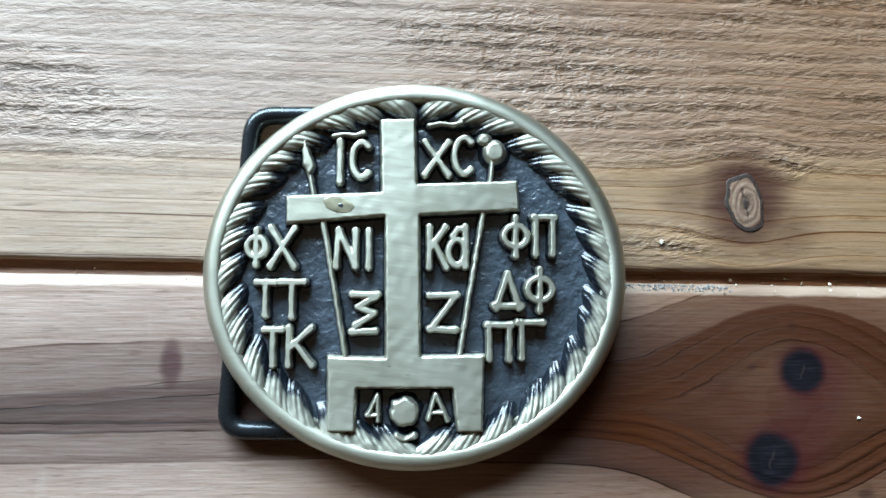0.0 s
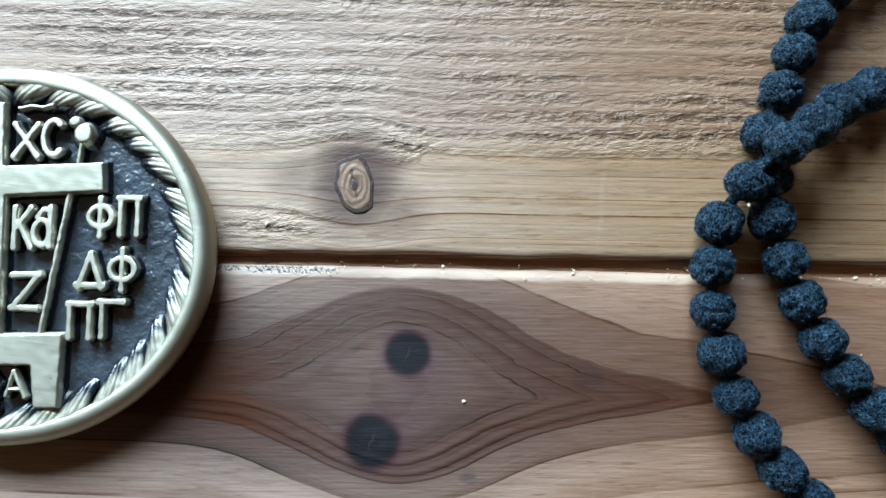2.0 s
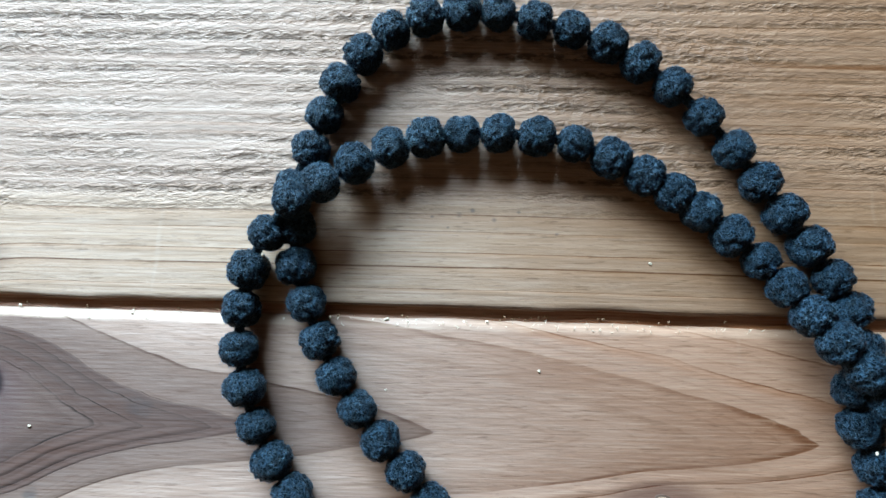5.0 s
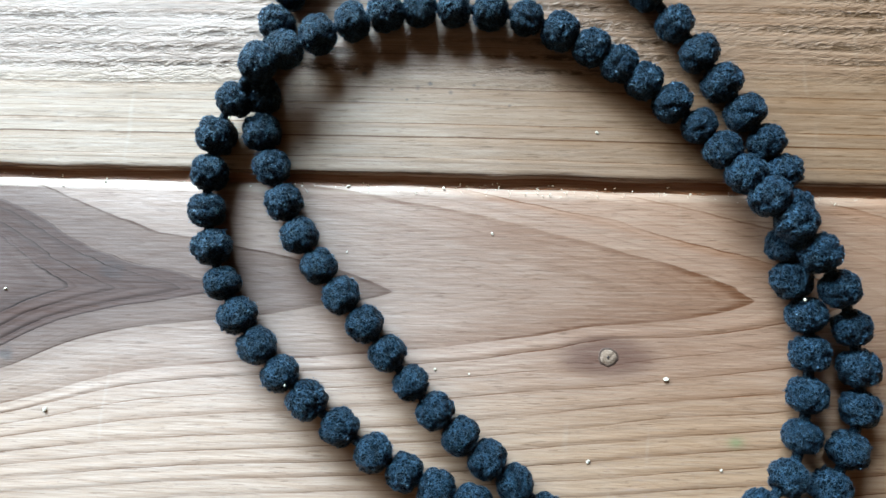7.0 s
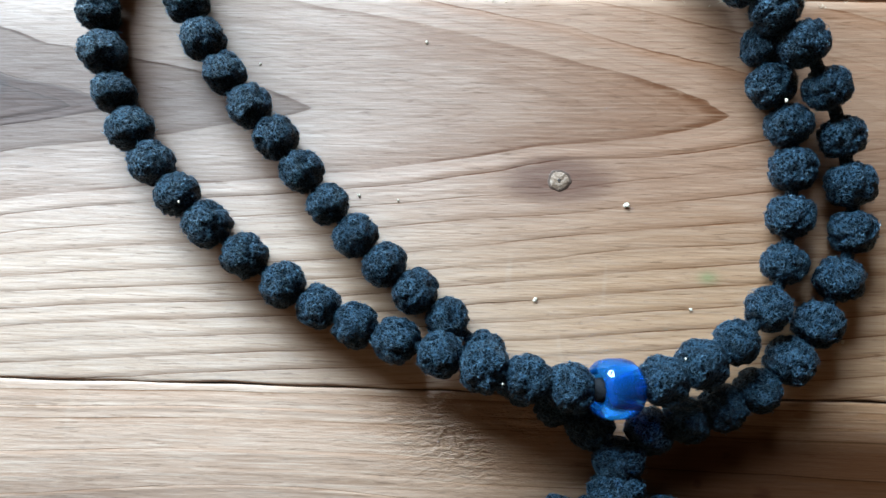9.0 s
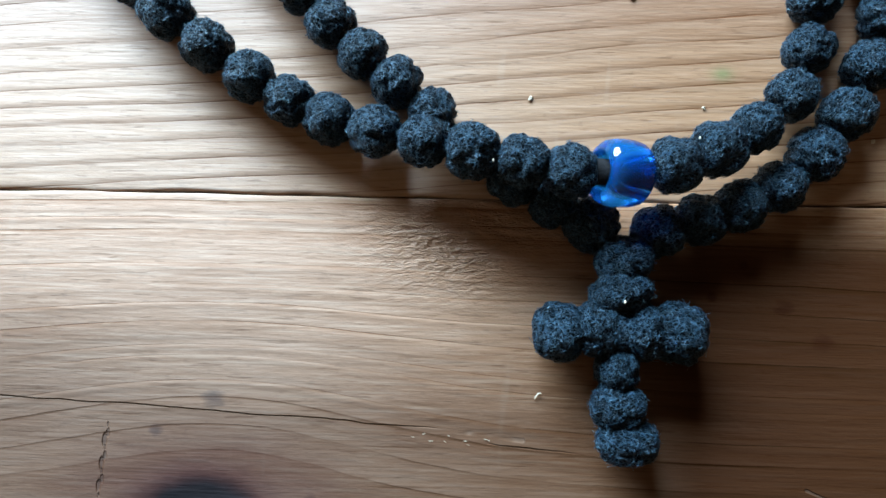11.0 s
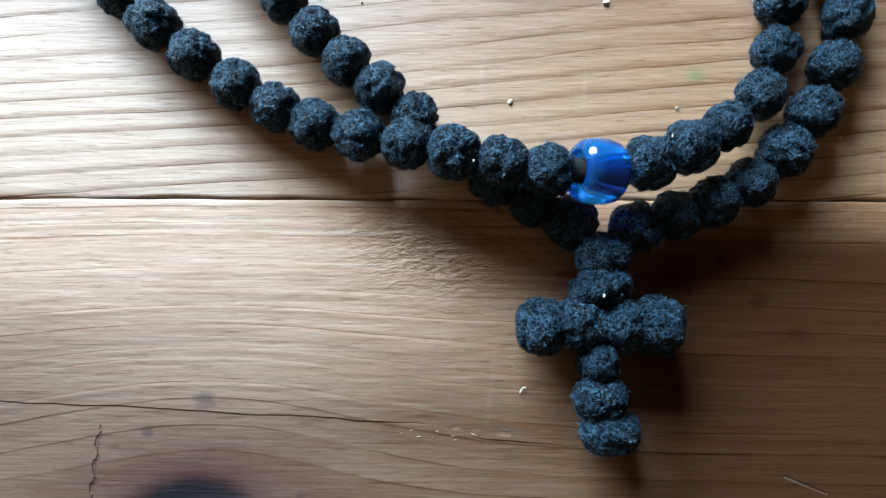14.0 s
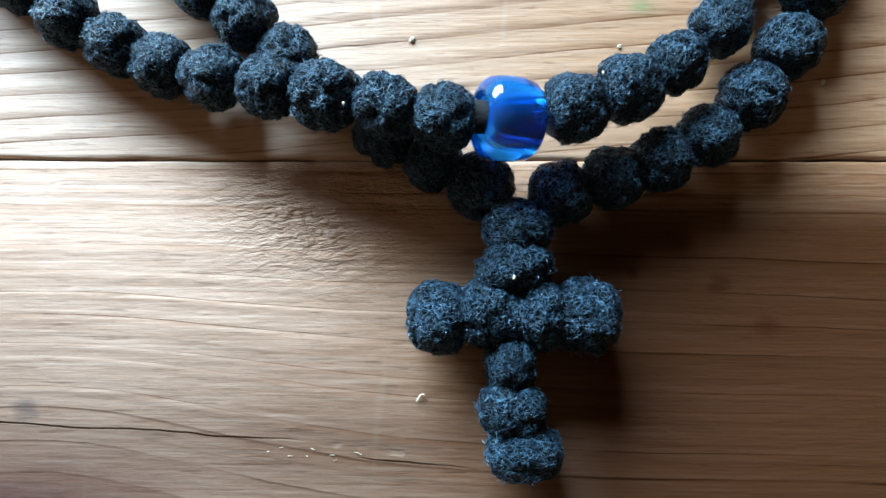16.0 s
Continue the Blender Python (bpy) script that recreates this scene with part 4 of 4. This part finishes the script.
def curve_at(rows, u):
    """The smooth curve through the strand's rows at the knot number u."""
    ks = [r[0] for r in rows]
    i = max(0, min(len(ks) - 2, sum(k <= u for k in ks) - 1))
    def slope(j):
        a, b = max(0, j - 1), min(len(rows) - 1, j + 1)
        return (Vector(rows[b][1:]) - Vector(rows[a][1:])) / (ks[b] - ks[a])
    h = ks[i + 1] - ks[i]
    s = (u - ks[i]) / h
    p, q = Vector(rows[i][1:]), Vector(rows[i + 1][1:])
    return (p * (2 * s ** 3 - 3 * s * s + 1) + slope(i) * h * (s ** 3 - 2 * s * s + s) + q * (3 * s * s - 2 * s ** 3) + slope(i + 1) * h * (s ** 3 - s * s)) * MM


ALL = RISING + OUTER[1:] + FALLING + INNER[1:]
BLUE_AT = 50
rnd = random.Random(7)
for n in range(0, 101):
    if n == BLUE_AT:
        continue
    p = curve_at(ALL, n)
    d = (curve_at(ALL, min(100, n + 0.3)) - curve_at(ALL, max(0, n - 0.3))).normalized()
    shape = KNOTS[rnd.randrange(len(KNOTS))]
    size = KNOT_R * rnd.uniform(0.94, 1.06)
    turn = Matrix.Rotation(rnd.uniform(0, 6.28), 4, "X")
    wool_knot("knot", shape, Matrix.Translation(p) @ d.to_track_quat("X", "Z").to_matrix().to_4x4() @ turn @ Matrix.Scale(size, 4))
verts, faces = tube([curve_at(ALL, k / 4) for k in range(401)], 0.95 * MM, 8)
part("cord", mesh_of("cord", verts, faces, CORD), parent=rope, label="thin black cord between the knots")

# blue glass bead on the rope
prof = [(-3.65, 2.5), (-3.7, 3.0), (-3.4, 3.7), (-2.6, 4.25), (-1.2, 4.5), (1.2, 4.5), (2.6, 4.25), (3.4, 3.7), (3.7, 3.0), (3.65, 2.5), (3.0, 2.3), (0.0, 2.25), (-3.0, 2.3)]
verts, faces = [], []
for i, (a, r) in enumerate(prof):
    for k in range(40):
        c = 2 * math.pi * k / 40
        verts.append((a * MM, r * MM * math.cos(c), r * MM * math.sin(c)))
for i in range(len(prof)):
    for k in range(40):
        j = (i + 1) % len(prof)
        faces.append((i * 40 + k, i * 40 + (k + 1) % 40, j * 40 + (k + 1) % 40, j * 40 + k))
bead = part("bead", mesh_of("bead", verts, faces, BLUE), parent=rope, label="clear blue glass barrel bead")
bead.matrix_basis = pose(195.2 * MM, -23.2 * MM, 8.7 * MM, 0, 20, 2) @ Matrix.Diagonal((0.84, 0.97, 0.97, 1.0))

core = tube([(-4.6 * MM, 0, 0), (0, 0, 0), (4.0 * MM, 0, 0)], 1.75 * MM, 16)
part("cord", mesh_of("cord", *core, CORE), parent=rope, label="black cord inside the glass bead").matrix_basis = bead.matrix_basis.copy()

# knotted cross hanging from the rope
LUMPS = [(196.6, -34.0, 4.6, 3.9, 3.3, 3.6), (196.3, -38.5, 4.8, 4.5, 2.9, 3.8), (188.2, -43.5, 4.4, 3.7, 4.2, 4.0), (192.9, -43.0, 4.6, 3.2, 3.9, 4.0), (198.9, -43.4, 4.6, 3.5, 3.8, 4.0),
         (203.7, -43.5, 4.4, 3.9, 4.2, 4.0), (195.9, -43.3, 4.0, 3.5, 3.8, 3.4), (195.8, -48.5, 4.2, 3.1, 3.0, 3.6), (196.0, -53.2, 4.2, 3.8, 3.0, 3.6), (197.2, -57.6, 4.0, 4.1, 2.8, 3.6)]
for i, (lx, ly, lz, a, b, c) in enumerate(LUMPS):
    wool_knot("cross_knot", KNOTS[(i * 4 + 2) % 9], pose(lx * MM, ly * MM, lz * MM, 0, 0, 6 * math.sin(i * 2.1)) @ Matrix.Diagonal((a * MM * 1.08, b * MM * 1.05, c * MM, 1)) @ Matrix.Rotation(i * 1.3, 4, "X"))

# ---- crumbs and scraps on the boards ----
def crumb_mesh(seed):
    bm = bmesh.new()
    bmesh.ops.create_icosphere(bm, subdivisions=2, radius=1.0)
    for v in bm.verts:
        v.co *= 1 + 0.5 * noise.noise(v.co * 1.5 + Vector((seed * 3.1, 0, 0)))
        v.co.z = v.co.z * 0.6 + 0.45
    me = bpy.data.meshes.new("crumb")
    bm.to_mesh(me)
    bm.free()
    me.materials.append(CRUMB)
    return me


CRUMBS = [crumb_mesh(s) for s in range(4)]
for i, (cx, cy, r) in enumerate(((199.1, 5.0, 0.55), (184.5, -10.5, 0.42), (166.0, 32.0, 0.32), (155.5, 5.9, 0.30), (209.1, -11.5, 0.28), (232.6, -16.0, 0.35), (162.0, 5.2, 0.22),
                                (71.2, 19.7, 0.35), (37.7, 49.2, 0.45), (80.5, -3.4, 0.5), (185.9, 51.9, 0.35), (138.0, 28.0, 0.2))):
    z = 0.0004 if cy > 43.7 else 0.0
    ob = tagged(new("crumb", CRUMBS[i % 4]), "tiny pale crumb lying on the boards", "crumb", "crumbs on the boards")
    ob.matrix_basis = pose(cx * MM, cy * MM, z, 0, 0, i * 50) @ Matrix.Diagonal((r * MM, r * MM * 0.75, r * MM * 0.7, 1))
for i in range(9):
    ob = tagged(new("splinter", CRUMBS[i % 4]), "tiny pale splinter lifted beside the crack", "splinter", "splinters by the crack")
    ob.matrix_basis = pose((169.0 + i * 1.35 + 0.5 * math.sin(i * 2.9)) * MM, (-58.7 - i * 0.05 + 0.55 * math.sin(i * 1.9)) * MM, 0, 0, 0, -6 + 14 * math.sin(i * 1.3)) @ Matrix.Diagonal(((0.16 + 0.10 * (i % 3)) * MM, 0.035 * MM, 0.03 * MM, 1))
arc = [(185.6 + 0.9 * s, -53.0 + 0.7 * s + 0.35 * math.sin(s * 3.1), 0.25) for s in [k / 8 for k in range(9)]]
verts, faces = tube([(a * MM, b * MM, c * MM) for a, b, c in arc], 0.09 * MM, 6)
tagged(part("thread_scrap", mesh_of("thread_scrap", verts, faces, CRUMB)), "short white thread scrap on the boards", "thread")

# grit caught in the gap between the boards
rnd = random.Random(21)
base = [((math.cos(a), math.sin(a), 0.0)) for a in [k * 1.2566 for k in range(5)]] + [(0.0, 0.0, 0.9), (0.0, 0.0, -0.3)]
tris = [(k, (k + 1) % 5, 5) for k in range(5)] + [((k + 1) % 5, k, 6) for k in range(5)]


def grit(count, x_range, y_off, z_range, size, flat, material, label):
    verts, faces = [], []
    for i in range(count):
        gx = rnd.uniform(*x_range)
        gy, gz = 0.0423 + SEAM * gx + rnd.uniform(*y_off), rnd.uniform(*z_range)
        r, a = rnd.uniform(*size), rnd.uniform(0, 6.28)
        b = len(verts)
        for px, py, pz in base:
            px, py = px * rnd.uniform(0.7, 1.5), py * rnd.uniform(0.6, 1.2)
            verts.append((gx + r * (px * math.cos(a) - py * math.sin(a)), gy + r * (px * math.sin(a) + py * math.cos(a)), gz + pz * r * flat))
        faces += [(p + b, q + b, t + b) for p, q, t in tris]
    tagged(part("grit", mesh_of("grit", verts, faces, material, False)), label, "grit", kind="stuff")


DUST = plain("grey_dust", (0.20, 0.205, 0.21), 0.8, 0.0, 0.0002, 2000.0)
SPLINTER = plain("wood_splinters", (0.30, 0.19, 0.11), 0.7, 0.0, 0.0002, 2000.0)
grit(420, (0.022, 0.050), (-0.0013, 0.0001), (-0.0006, -0.0001), (0.00007, 0.00024), 0.3, DUST, "pale grey dust flakes along the edge of a board")
grit(150, (-0.06, 0.24), (-0.0003, 0.0016), (-0.0013, -0.0008), (0.00010, 0.00032), 0.7, SPLINTER, "small brown splinters and grit in the gap")
grit(26, (0.050, 0.16), (-0.0008, 0.0006), (-0.0009, -0.0003), (0.00015, 0.00045), 0.7, CRUMB, "tiny pale crumbs in the gap between boards")

# torn wood fibres along the edge of the middle board
verts, faces = [], []
for i in range(110):
    gx = rnd.uniform(0.135, 0.235) if i % 4 else rnd.uniform(-0.05, 0.135)
    a, ln, th = rnd.uniform(0.3, 2.8), rnd.uniform(0.0003, 0.0010), rnd.uniform(0.00003, 0.00006)
    p = Vector((gx, 0.0418 + SEAM * gx + rnd.uniform(-0.0010, 0.0004), -0.0001 + rnd.uniform(0.0, 0.0002)))
    bend = Vector((math.cos(a), math.sin(a), 0.25)) * ln
    b = len(verts)
    tv, tf = tube([p, p + bend * 0.5 + Vector((0.0, 0.0, 0.0001)), p + bend], [th, th, th * 0.4], 4)
    verts += tv
    faces += [tuple(k + b for k in f) for f in tf]
tagged(part("wood_fibres", mesh_of("wood_fibres", verts, faces, CRUMB)), "tiny pale torn fibres along a board edge", "wood fibre", kind="stuff")

# pale lint caught on the rope
for lx, ly, lz, r in ((195.9, -39.6, 8.3, 0.24), (116.4, 52.2, 6.6, 0.34), (178.8, -22.6, 12.0, 0.20), (128.6, 3.2, 6.6, 0.25), (221.5, 20.5, 6.8, 0.35), (205.0, -18.6, 9.6, 0.20)):
    bm = bmesh.new()
    bmesh.ops.create_icosphere(bm, subdivisions=2, radius=1.0)
    for v in bm.verts:
        g = 1 + 0.6 * noise.noise(v.co * 1.8 + Vector((lx, ly, 0)))
        v.co = Vector((lx * MM + v.co.x * r * MM * 0.6 * g, ly * MM + v.co.y * r * MM * g, lz * MM + v.co.z * r * MM * 0.6 * g))
    part("lint", bm, CRUMB, rope, "pale lint caught in the wool")
